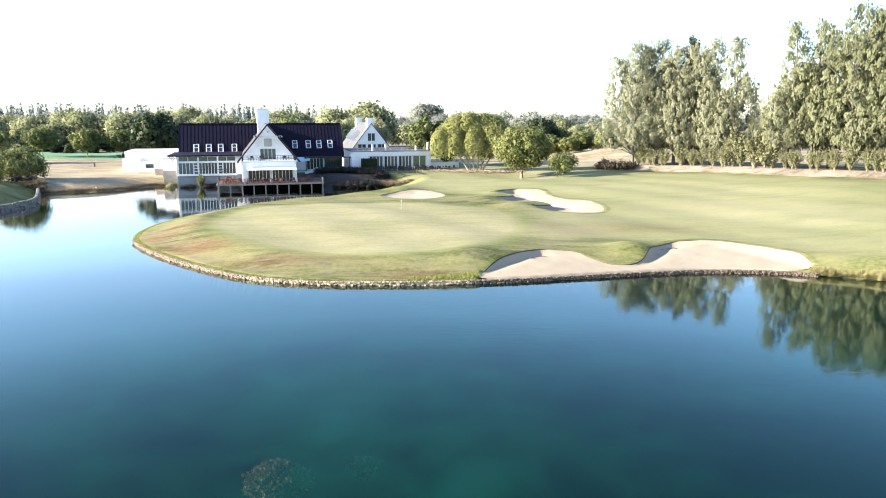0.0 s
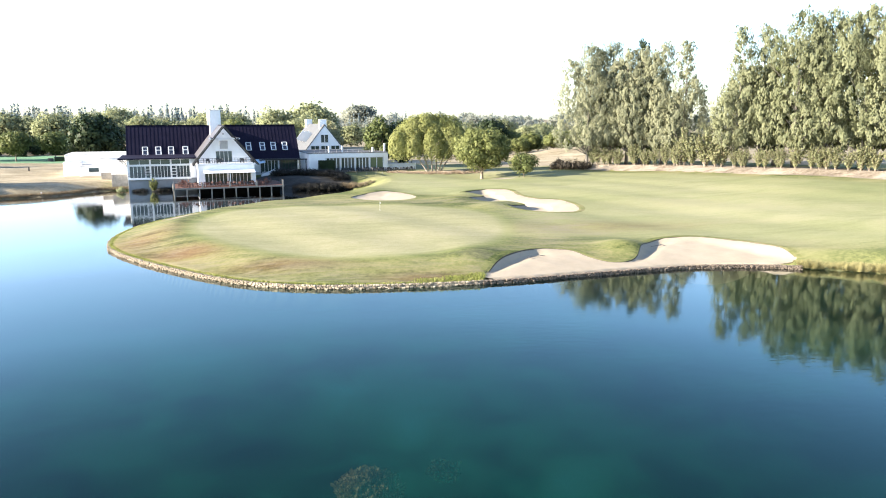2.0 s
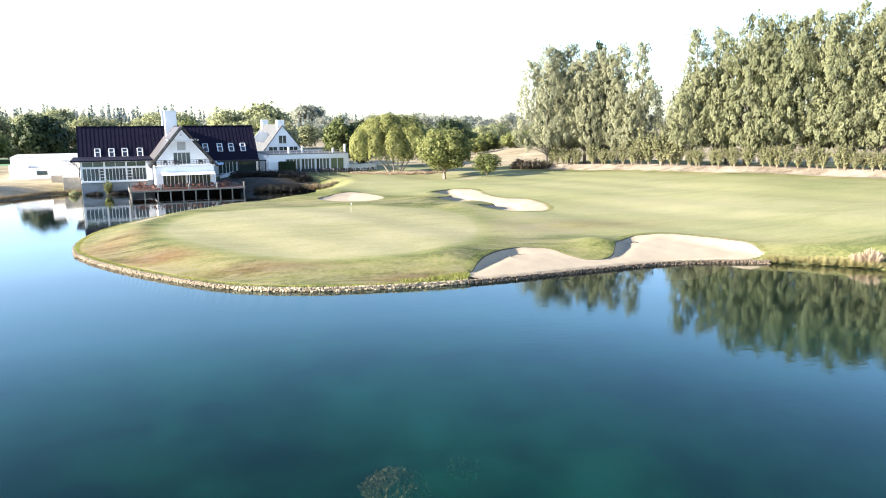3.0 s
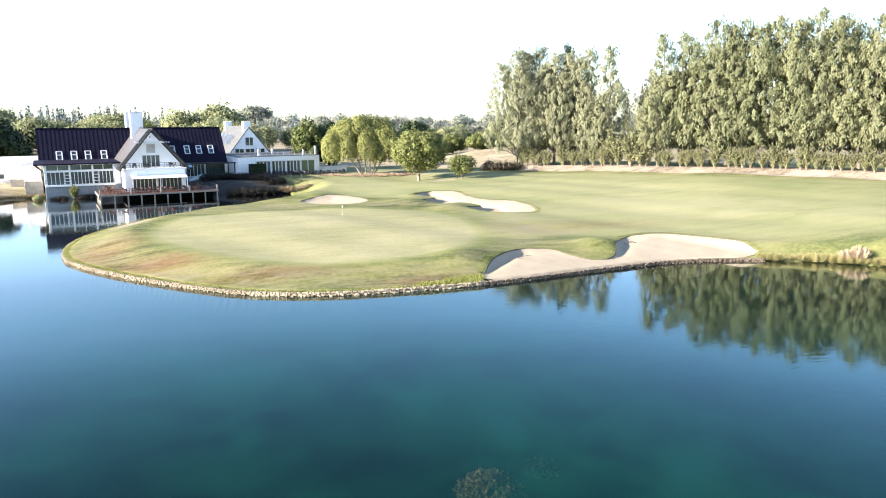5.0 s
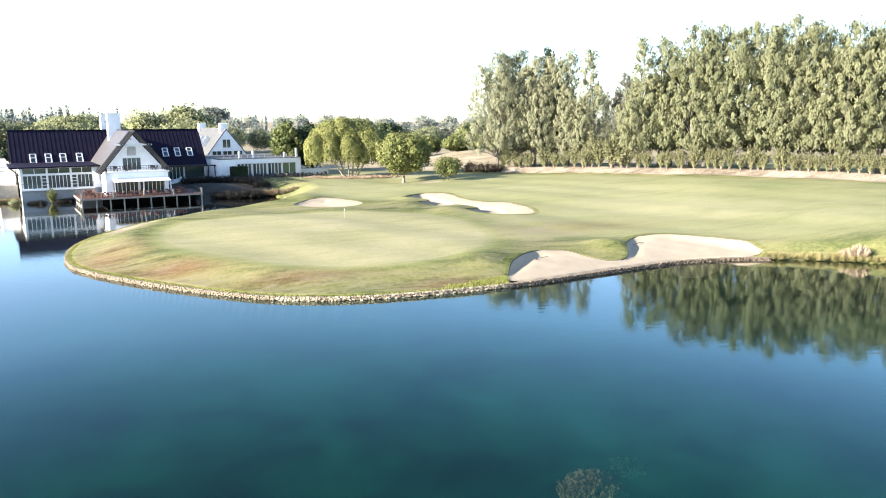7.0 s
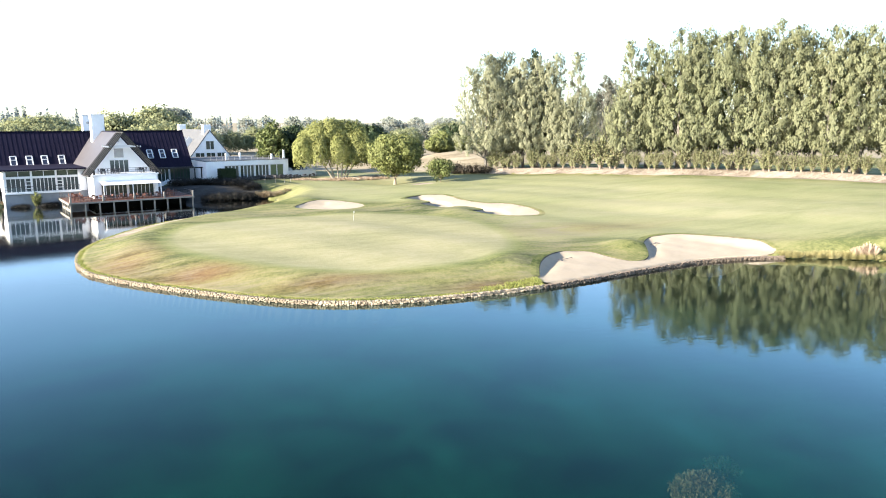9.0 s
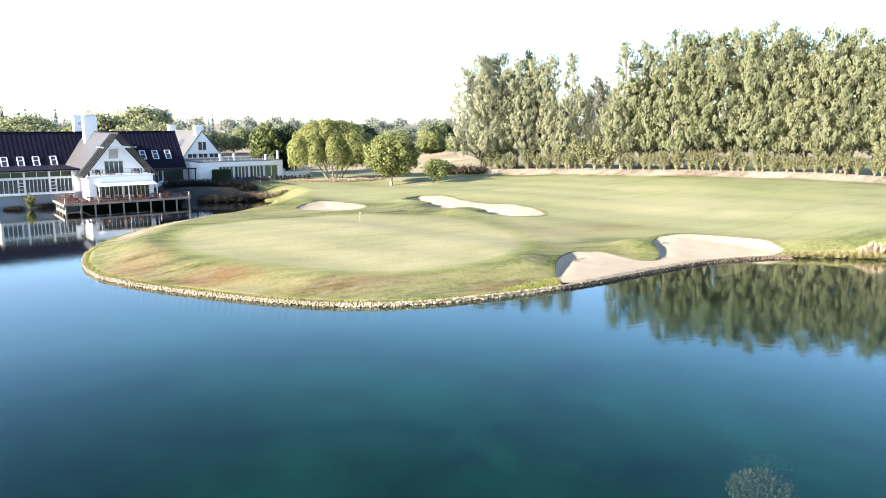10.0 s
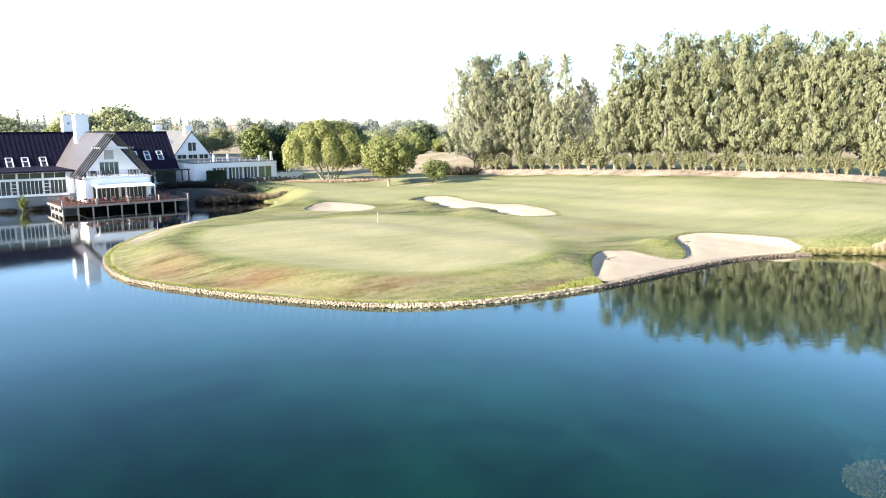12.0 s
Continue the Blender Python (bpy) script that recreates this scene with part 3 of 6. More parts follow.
# bunkers: a sand floor and a turf lip round it
def bunker(outline, depth, label, floor_low=None):
    n = len(outline)
    cx, cy = outline.mean(axis=0)
    ob = thing("bunker", Matrix.Translation((cx, cy, 0)), label, "sand bunker", "bunkers round the green")
    xs_, ys_ = np.arange(outline[:, 0].min() - 1, outline[:, 0].max() + 1, 0.4), np.arange(outline[:, 1].min() - 1, outline[:, 1].max() + 1, 0.4)
    X, Y = np.meshgrid(xs_, ys_)
    D = inside_distance(X, Y, outline)
    H, S = land(X, Y, False)
    gx = np.gradient(D, 0.4, axis=1)
    Z = H - 0.03 - depth * smooth01((D + 0.2) / (1.3 + 5.0 * smooth01(0.55 - gx))) + 0.03 * np.sin(X * 1.7) * np.sin(Y * 1.3)
    if floor_low is not None:
        Z = np.maximum(Z, floor_low)
        Z = np.minimum(H - 0.03, Z + (floor_low + 0.02 + 0.11 * np.clip(S - 1.0, 0, 9) + 0.03 * np.sin(X * 1.7) * np.sin(Y * 1.3) - Z) * smooth01((D + 0.1) / 2.2))
    # the rim by the water follows the outline, not the grid
    out = (D < 0.05) & (S < 1.4)
    px, py = X[out], Y[out]
    best, bx, by = np.full(px.shape, 1e9), px.copy(), py.copy()
    for p, q in zip(outline, np.roll(outline, -1, 0)):
        u = np.clip(((px - p[0]) * (q[0] - p[0]) + (py - p[1]) * (q[1] - p[1])) / max(1e-9, float(((q - p) ** 2).sum())), 0, 1)
        cx_, cy_ = p[0] + u * (q[0] - p[0]), p[1] + u * (q[1] - p[1])
        r = np.hypot(px - cx_, py - cy_)
        near = r < best
        best, bx, by = np.where(near, r, best), np.where(near, cx_, bx), np.where(near, cy_, by)
    X, Y = X.copy(), Y.copy()
    X[out], Y[out] = bx, by
    keep = D > -0.55
    num = -np.ones(X.shape, int)
    num[keep] = np.arange(keep.sum())
    vs = np.stack([X - cx, Y - cy, Z], -1)[keep]
    fs = [(num[i, j], num[i, j + 1], num[i + 1, j + 1], num[i + 1, j]) for i in range(X.shape[0] - 1) for j in range(X.shape[1] - 1)
          if keep[i, j] and keep[i, j + 1] and keep[i + 1, j + 1] and keep[i + 1, j]]
    link("sand", mesh_of("sand", [tuple(v) for v in vs], fs, SAND, True), ob)
    # lip
    nx = np.roll(outline, -1, 0) - np.roll(outline, 1, 0)
    nrm = np.stack([nx[:, 1], -nx[:, 0]], -1) / np.hypot(nx[:, 0], nx[:, 1])[:, None]
    if inside_distance(np.array([outline[0, 0] + nrm[0, 0] * 0.3]), np.array([outline[0, 1] + nrm[0, 1] * 0.3]), outline)[0] > 0:
        nrm = -nrm
    sdo = -inside_distance(outline[:, 0], outline[:, 1], LAKE)
    rows = []
    for off, dz in ((1.1, -0.06), (0.8, 0.01), (0.3, 0.03), (0.0, 0.0), (-0.04, -0.05), (0.03, -0.6)):
        p = outline + nrm * off
        h = land(p[:, 0], p[:, 1], False)[0]
        if off <= 0.02:
            h = rows[3][:, 2] - 0.03 if len(rows) > 3 else h
        rows.append(np.stack([p[:, 0] - cx, p[:, 1] - cy, h + dz], -1))
    vs, fs = [tuple(v) for r in rows for v in r], []
    for r in range(len(rows) - 1):
        for k in range(n):
            k2 = (k + 1) % n
            if sdo[k] > 1.6 and sdo[k2] > 1.6:
                fs.append((r * n + k, r * n + k2, (r + 1) * n + k2, (r + 1) * n + k))
    me = mesh_of("turf_lip", vs, fs, TURF)
    me.materials.append(LIP_SOIL)
    for poly in me.polygons:
        if min(poly.vertices) >= 3 * n:
            poly.material_index = 1
    link("turf_lip", me, ob, "grass lip with a dark earth edge")
    return ob


LIP_SOIL = surface("lip_soil", [(0.035, 0.03, 0.02), (0.06, 0.05, 0.035), (0.09, 0.078, 0.052)], 4.0, 0.95, bump=0.4, object_space=False)
bunker(BUNKER_A, 0.25, "pale sand bunker behind the flag with a low grass lip")
bunker(BUNKER_B, 0.75, "kidney-shaped pale sand bunker beside the fairway")
bunker(BUNKER_C, 0.7, "long pale sand bunker at the water's edge", 0.42)

# ---------------------------------------------------------------- plants
def leaf_quads(rng, centres, size, outward=None, droop=0.0, slim=1.0):
    """Leaf sprays as small bent-free quads turned at random, most of them facing outwards."""
    n = len(centres)
    nrm = rng.normal(size=(n, 3))
    if outward is not None:
        nrm = nrm * 0.3 + outward
    nrm /= np.linalg.norm(nrm, axis=1)[:, None] + 1e-9
    ref = rng.normal(size=(n, 3))
    ref[:, 2] += 0.8 - droop
    a = np.cross(nrm, ref)
    a /= np.linalg.norm(a, axis=1)[:, None] + 1e-9
    b = np.cross(nrm, a)
    s = (size * rng.uniform(0.6, 1.35, n))[:, None]
    w, l = a * s * 0.5 * slim, b * s * 0.75 / slim
    return np.stack([centres - l, centres + w * 0.9 - l * 0.1, centres + l, centres - w * 0.9 + l * 0.1], 1)


def crown_points(rng, blobs, per_area, shell=0.55):
    """Points in the outer part of ellipsoid clumps: (centre, radii). Returns points and outward directions."""
    P, N = [], []
    for c, r in blobs:
        r = np.array(r, float)
        n = max(8, int(per_area * (r[0] * r[1] * r[2]) ** (2 / 3)))
        d = rng.normal(size=(n, 3))
        d /= np.linalg.norm(d, axis=1)[:, None]
        k = (shell + (1 - shell) * rng.random(n) ** 0.6) * (1 + 0.18 * rng.normal(size=n))
        P.append(np.array(c) + d * k[:, None] * r)
        N.append(d)
    return np.concatenate(P), np.concatenate(N)


def trunk_bm(rng, height, radius, limbs, lean=0.03, split=None):
    """A tapered trunk with limbs: (height where it leaves, tip)."""
    bm = bmesh.new()
    pts, rad = [], []
    for i in range(7):
        f = i / 6
        pts.append((lean * height * f * f + 0.1 * rng.normal() * f, 0.1 * rng.normal() * f, height * f - 0.3 * (i == 0)))
        rad.append(radius * (1.35 if i == 0 else 1 - 0.8 * f))
    add_tube(bm, pts, rad, 8)
    for z0, tip in limbs:
        f = z0 / height
        a = Vector((lean * height * f * f, 0, z0))
        tip = Vector(tip)
        mid = (a + tip) / 2 + Vector((0, 0, 0.08 * (tip - a).length))
        r = radius * (1 - 0.75 * f) * 0.34
        add_tube(bm, [a, mid, tip], [r, r * 0.65, r * 0.2], 5)
    return bm


TREE_PARTS = {}


def tree_kind(key, seed, blobs, per_area, leaf, leaf_mat, bark, height, radius, limbs, droop=0.0, shell=0.55):
    rng = np.random.default_rng(seed)
    P, N = crown_points(rng, blobs, per_area, shell)
    crown = quads_mesh("crown", leaf_quads(rng, P, leaf, N, droop), leaf_mat, N)
    bm = trunk_bm(rng, height, radius, limbs)
    me = bpy.data.meshes.new("trunk")
    bm.to_mesh(me)
    bm.free()
    me.materials.append(bark)
    TREE_PARTS[key] = (me, crown)


def plant(key, name, x, y, label, category, group="", scale=1.0, tall=1.0, turn=0.0, z=None):
    ob = new(name)
    z = ground_z(x, y) if z is None else z
    ob.matrix_world = pose(x, y, z - 0.05, 0, 0, turn) @ Matrix.Diagonal((scale, scale, scale * tall, 1))
    tagged(ob, label, category, group)
    trunk_me, crown_me = TREE_PARTS[key]
    if trunk_me:
        link("trunk", trunk_me, ob)
    link("crown", crown_me, ob)
    return ob


def poplar_kind(key, seed, H, R, bare, mat=None, plumes=900, leaves=32, leaf=0.27, leaders=6, tops=(0.68, 0.97)):
    """A tall poplar: leaders side by side, each a round-topped column of upright leafy plumes in ragged tiers, with dark gaps between."""
    rng = np.random.default_rng(seed)
    cols = []
    for k in range(leaders):
        a, off = k * 2.4 + seed, 0.0 if k == 0 else R * rng.uniform(0.40, 0.58)
        top = H if k == 0 else H * rng.uniform(*tops)
        low = bare + (rng.uniform(0.0, 2.0) if k else 0.5)
        cols.append((off * math.cos(a), off * math.sin(a), low, top, R * (0.48 if k == 0 else rng.uniform(0.38, 0.5)) * (1.0 if leaders > 1 else 1.7)))
    weight = np.array([(c[3] - c[2]) * c[4] for c in cols])
    share = np.round(plumes * weight / weight.sum()).astype(int)
    P, N, limbs = [], [], []
    for (cx, cy, low, top, rr), m in zip(cols, share):
        phase = rng.uniform(0, 6.28, 3)
        for i in range(m):
            f = (i + rng.random()) / m
            z, a = low + (top - low) * f, rng.uniform(0, 6.283)
            shape = (1.26 - 0.50 * f) * math.sqrt(max(0.02, 1 - f ** 9)) * (0.55 + 0.45 * min(1.0, f * 6))
            tier = 1 + 0.17 * math.sin(1.25 * z + a + phase[0]) + 0.12 * math.sin(2.3 * z - 2 * a + phase[1])
            out = np.array([math.cos(a), math.sin(a), 0.0])
            p = np.array([cx, cy, z]) + out * rr * shape * tier * rng.uniform(0.6, 1.0) ** 0.5
            if any(math.hypot(p[0] - q[0], p[1] - q[1]) < 0.5 * q[4] and q[2] + 2 < z < q[3] - 5 for q in cols):
                continue
            ln = rng.uniform(1.2, 2.5)
            ax = out * 0.75 + np.array([0, 0, 0.8]) + rng.normal(size=3) * 0.22
            ax *= ln / np.linalg.norm(ax)
            if i % 30 == 0:
                limbs.append((max(bare * 0.7, min(H * 0.82, p[2] - 1.3 * math.hypot(p[0], p[1]))), tuple(p)))
            n = int(leaves * ln / 1.7)
            t = rng.random(n)
            o = rng.normal(size=(n, 3))
            o -= ax * (o @ ax)[:, None] / ln ** 2 * 0.8
            o /= np.linalg.norm(o, axis=1)[:, None]
            w = 0.30 * ln * np.sin(np.pi * (0.16 + 0.80 * t)) ** 0.7
            P.append(p + ax * (t[:, None] - 0.45) + o * (w * rng.uniform(0.4, 1.05, n))[:, None])
            N.append(o * 0.3 + out * 0.8 + np.array([0, 0, 0.35]))
    P, N = np.concatenate(P), np.concatenate(N)
    crown = quads_mesh("crown", leaf_quads(rng, P, leaf, N, -2.0, 0.75), mat or LEAF_POPLAR, N)
    bm = trunk_bm(rng, H * 0.9, 0.34, limbs)
    me = bpy.data.meshes.new("trunk")
    bm.to_mesh(me)
    bm.free()
    me.materials.append(BARK_GREY)
    TREE_PARTS[key] = (me, crown)


def round_kind(key, seed, H, R, bare, leaf_mat, leaf=0.5, clumps=40, dens=26, bark=None, flat=0.9, droop=0.0, radius=0.3, spread=(0.58, 0.86), lump=(0.24, 0.42)):
    """A broad round-headed tree: clumps over a dome, uneven outline."""
    rng = np.random.default_rng(seed)
    cz, hz = (H + bare) / 2, (H - bare) / 2
    blobs, limbs = [], []
    for i in range(clumps):
        u = 1 - 2 * (i + 0.5) / clumps
        a = i * 2.39996 + rng.normal() * 0.2
        rr = math.sqrt(1 - u * u)
        k = rng.uniform(*spread)
        c = (R * rr * math.cos(a) * k, R * rr * math.sin(a) * k, cz + hz * u * k * flat)
        w = R * rng.uniform(*lump)
        blobs.append((c, (w, w, w * rng.uniform(0.7, 1.05))))
        if i % 5 == 0:
            limbs.append((max(bare * 0.8, 0.5), c))
    tree_kind(key, seed, blobs, dens, leaf, leaf_mat, bark or BARK, bare + hz * 0.9, radius, limbs, droop)


def bush_kind(key, seed, R, H, leaf_mat, leaf=0.35, clumps=16, dens=26, upright=0.0):
    rng = np.random.default_rng(seed)
    blobs = []
    for i in range(clumps):
        a, k = i * 2.4, math.sqrt((i + 0.5) / clumps) * 0.8
        hh = H * (0.45 + 0.4 * rng.random()) * (1 - 0.45 * k * k)
        w = R * rng.uniform(0.26, 0.42)
        blobs.append(((R * k * math.cos(a), R * k * math.sin(a), hh * 0.75), (w, w, max(w, hh * 0.42) * (1 + upright))))
    P, N = crown_points(np.random.default_rng(seed + 1), blobs, dens, 0.5)
    keep = P[:, 2] > 0.02
    bm = bmesh.new()
    for i in range(5):
        b = blobs[i * 3 % len(blobs)][0]
        add_tube(bm, [(0.1 * math.cos(i * 1.3), 0.1 * math.sin(i * 1.3), -0.2), (b[0] * 0.5, b[1] * 0.5, b[2] * 0.5), (b[0], b[1], b[2])], [0.06, 0.045, 0.02], 5)
    me = bpy.data.meshes.new("stems")
    bm.to_mesh(me)
    bm.free()
    me.materials.append(BARK)
    TREE_PARTS[key] = (me, quads_mesh("crown", leaf_quads(np.random.default_rng(seed + 2), P[keep], leaf, N[keep]), leaf_mat, N[keep]))


def blade_kind(key, seed, R, H, n, mat, width=0.03, spread=0.45):
    """A clump of upright blades, leaning outwards."""
    rg = np.random.default_rng(seed)
    a, r = rg.uniform(0, 6.28, n), np.sqrt(rg.random(n)) * R
    base = np.stack([r * np.cos(a), r * np.sin(a), np.zeros(n) - 0.1], -1)
    h = H * rg.uniform(0.45, 1.0, n) * (1 - 0.35 * (r / R) ** 2)
    tip = base + np.stack([np.cos(a) * r * spread + rg.normal(size=n) * 0.12, np.sin(a) * r * spread + rg.normal(size=n) * 0.12, h], -1)
    side = np.stack([-np.sin(a * 3), np.cos(a * 3), np.zeros(n)], -1) * width
    TREE_PARTS[key] = (None, quads_mesh("blades", np.stack([base - side, base + side, tip + side * 0.4, tip - side * 0.4], 1), mat))


HOUSE_YAW = 15.0


def house_pose(s, d, z=0.0, turn=0.0):
    """A pose from the clubhouse's own axes: s along its front, d back from the lake."""
    c, n = math.cos(radians(HOUSE_YAW)), math.sin(radians(HOUSE_YAW))
    return pose(s * c - d * n, s * n + d * c, z, 0, 0, HOUSE_YAW + turn)


# poplars beside the fairway
for k, (H, R, bare) in enumerate(((27.0, 7.4, 3.6), (26.7, 6.4, 3.9), (27.4, 6.8, 3.5), (26.1, 6.0, 4.0))):
    poplar_kind("poplar%d" % k, 11 + k, H, R, bare)
    if k != 2:
        poplar_kind("silver%d" % k, 21 + k, H, R, bare, LEAF_SILVER)
for k in (4, 5):
    poplar_kind("silver%d" % k, 21 + k, 26.4, 4.4 + 0.15 * k, 3.4, LEAF_SILVER, 580, tops=(0.45, 0.75))
poplar_kind("poplar4", 15, 26.6, 4.6, 3.4, None, 560, tops=(0.45, 0.72))
poplar_kind("poplar5", 16, 26.2, 5.2, 3.6, None, 600, tops=(0.5, 0.78))
poplar_kind("cypress", 31, 26, 2.0, 3.0, LEAF_DARK, 190, 30, 0.3, 1)
poplar_kind("gum", 32, 26, 6.0, 5.0, LEAF_GUM, 420, 26, 0.32)
POPLARS = [(40.6, 161.2, 0, 1.0), (46.2, 161.6, 1, 1.02), (48.8, 157.6, 3, 0.97), (52.0, 156.3, 1, 0.95), (55.3, 153.1, 4, 0.99), (58.2, 149.6, 5, 0.99),
           (64.4, 137.6, 5, 1.04), (69.5, 137.5, 5, 1.05), (72.8, 131.0, 0, 1.09), (77.5, 128.5, 2, 1.06), (81.5, 123.5, 0, 1.08), (86.5, 119, 2, 1.09), (90.5, 116, 1, 1.07),
           (93.5, 111, 0, 1.06), (98.5, 107.5, 3, 1.1), (101.5, 102, 2, 1.04), (107, 98.5, 0, 1.08), (112, 94, 2, 1.04)]
for i, (x, y, k, s) in enumerate(POPLARS):
    x, y = x + 2.7, y + 2.4
    plant("%s%d" % ("silver" if i < 6 else "poplar", k), "poplar_tree", x, y, "tall silvery-green poplar with upright limbs at the end of the row" if i < 6 else "tall poplar with upright leafy limbs in a row behind the hedge", "tree", "poplars in the shelter belt", s, 1.0, i * 67)
# second row added in darker leaves: shade between the front trees as colour
poplar_kind("backpop", 41, 25.0, 5.6, 3.0, LEAF_LAWN, 300, 22, 0.42, 5)
for i in range(8):
    f = i / 7
    plant("backpop", "back_poplar", 76 + 40 * f, 141 - 39 * f + 1.5 * (i % 2), "second-row poplar, darker leaves standing for the shade behind the front row", "tree", "second row of poplars", 0.96 + 0.08 * (i % 3) / 2 + 0.06 * f, 1.0, i * 97)
for i, (x, y) in enumerate(((51.5, 168.5), (58, 162.5))):
    plant("backpop", "back_poplar", x, y, "second-row poplar, darker leaves standing for the shade behind the front row", "tree", "second row of poplars", 0.92, 1.0, i * 97 + 30)
plant("cypress", "cypress_tree", 54.5, 160.5, "narrow dark conifer among the poplars", "tree", "", 1.02, 1.02, 20)
for x, y, s in ((91, 186, 0.98), (98, 193, 0.95), (112, 184, 0.95)):
    plant("gum", "gum_tree", x, y, "grey-leaved gum tree behind the poplar row", "tree", "gum trees", s, 1.0, x * 9)

# shrubs of the hedge under the poplars
def vase_kind(key, seed, H, R, mat, plumes=30, dens=95, leaf=0.2):
    """A vase-shaped shrub: leafy plumes fanning out from one foot."""
    rng = np.random.default_rng(seed)
    P, N, bm = [], [], bmesh.new()
    for i in range(plumes):
        a, k = i * 2.4 + rng.normal() * 0.3, math.sqrt((i + 0.5) / plumes)
        tip = np.array([R * k * math.cos(a), R * k * math.sin(a), H * rng.uniform(0.72, 1.0) * (1 - 0.35 * k * k)])
        add_tube(bm, [(0, 0, -0.2), tuple(tip * np.array([0.3, 0.3, 0.5])), tuple(tip)], [0.04, 0.03, 0.01], 4)
        n = int(dens * tip[2] / 3.0)
        t = rng.uniform(0.18, 1.0, n)
        o = rng.normal(size=(n, 3))
        o /= np.linalg.norm(o, axis=1)[:, None]
        w = 0.31 * np.sin(np.pi * (0.08 + 0.84 * t)) ** 0.8
        base = tip * np.stack([t ** 1.4, t ** 1.4, t], -1)
        P.append(base + o * (w * rng.uniform(0.3, 1.1, n))[:, None])
        N.append(o)
    P, N = np.concatenate(P), np.concatenate(N)
    me = bpy.data.meshes.new("stems")
    bm.to_mesh(me)
    bm.free()
    me.materials.append(BARK)
    TREE_PARTS[key] = (me, quads_mesh("crown", leaf_quads(rng, P, leaf, N * 0.6 + np.array([0, 0, 0.2])), mat, N * 0.6 + np.array([0, 0, 0.2])))


for k in range(3):
    vase_kind("shrub%d" % k, 50 + k, 4.3 + 0.35 * k, 1.7, LEAF_HEDGE, 34, 42)
rng = random.Random(5)
for i in range(56):
    t = -1.0 + i * 1.62 + rng.uniform(-0.5, 0.5)
    x, y = 44.5 + 0.667 * t + rng.uniform(-0.5, 0.5) + 0.5, 162 - 0.745 * t + rng.uniform(-0.5, 0.5) + 0.45
    plant("shrub%d" % (i % 3), "hedge_shrub", x, y, "pale green upright shrub in a hedge on a bare bank", "shrub", "shrubs of the hedge", rng.uniform(0.85, 1.15) * (1.6 if 13 < i < 20 else 1.0), rng.uniform(0.85, 1.1), i * 71)

# trees by the wing and the fairway
def lobed_kind(key, seed, lobes, thick, leaf, leaf_mat, bark, stems):
    """A spreading tree of full hanging lobes (x, y, z, width, height), each a bumpy shell of leaves open below, on several leaning stems."""
    rng = np.random.default_rng(seed)
    P, N = [], []
    for cx, cy, cz, rx, rz in lobes:
        n = int(thick * (2 * rx * rz + rx * rx))
        d = rng.normal(size=(n, 3))
        d /= np.linalg.norm(d, axis=1)[:, None]
        d = d[d[:, 2] > -0.8 + 0.5 * rng.random(n)]
        az, el = np.arctan2(d[:, 1], d[:, 0]), np.arcsin(np.clip(d[:, 2], -1, 1))
        f = rng.uniform(0, 6.28, 4)
        bump = 1 + 0.10 * np.sin(4 * az + f[0] + 2 * el) * np.sin(5 * el + f[1]) + 0.07 * np.sin(9 * az + f[2]) * np.sin(8 * el + f[3])
        k = bump * (1.02 - 0.30 * rng.random(len(d)) ** 2.2)
        P.append(np.array([cx, cy, cz]) + d * np.array([rx, rx, rz]) * k[:, None])
        N.append(d * np.array([1 / rx, 1 / rx, 1 / rz]) * rx + rng.normal(size=d.shape) * 0.3 + np.array([0, 0, 0.15]))
    P, N = np.concatenate(P), np.concatenate(N)
    bm = bmesh.new()
    for x0, y0, x1, y1, h, r in stems:
        add_tube(bm, [(x0, y0, -0.3), (x0 * 0.6 + x1 * 0.4, y0 * 0.6 + y1 * 0.4, h * 0.45), (x1, y1, h)], [r, r * 0.75, r * 0.35], 7)
    me = bpy.data.meshes.new("trunk")
    bm.to_mesh(me)
    bm.free()
    me.materials.append(bark)
    TREE_PARTS[key] = (me, quads_mesh("crown", leaf_quads(rng, P, leaf, N, 0.4), leaf_mat, N))


lobed_kind("yellow", 78, [(-7.6, 0, 5.6, 2.6, 4.0), (-4.2, 1.0, 9.0, 2.9, 3.5), (-4.4, -1.6, 5.4, 2.0, 3.4), (-0.2, -1.8, 5.6, 2.5, 4.2), (1.4, 1.4, 9.6, 3.3, 3.3), (4.4, -1.0, 6.4, 2.9, 4.6),
                          (7.6, 0.8, 5.4, 2.7, 4.0), (2.4, -2.2, 4.4, 1.7, 2.5), (-6.2, 2.5, 7.2, 2.5, 3.8), (8.8, 2.2, 6.4, 2.1, 3.4), (-1.4, 0.8, 10.4, 2.9, 2.8), (4.2, 2.0, 9.6, 2.8, 3.0), (-2.2, 2.6, 7.4, 2.6, 3.6)],
           165, 0.27, LEAF_YELLOW, BARK_PALE,
           [(-1.2, 0, -6.8, 0, 7, 0.2), (-0.8, 0.3, -4.0, 0.8, 8, 0.2), (-0.2, -0.5, -1.0, -1.4, 7, 0.18), (0.5, -0.3, 1.2, -1.4, 8, 0.2), (1.0, 0.2, 4.6, -0.6, 8, 0.22), (1.5, 0.3, 7.0, 1.0, 7, 0.18)])
plant("yellow", "willow_tree", 7.3, 164, "broad yellow-green multi-stemmed tree on dry grass", "tree")
round_kind("round", 79, 11.0, 5.9, 1.9, LEAF_MID, 0.33, 84, 90, radius=0.32, spread=(0.6, 0.96), lump=(0.18, 0.32))
plant("round", "shade_tree", 16.7, 151.8, "round-headed green tree with a pale trunk on the lawn", "tree")
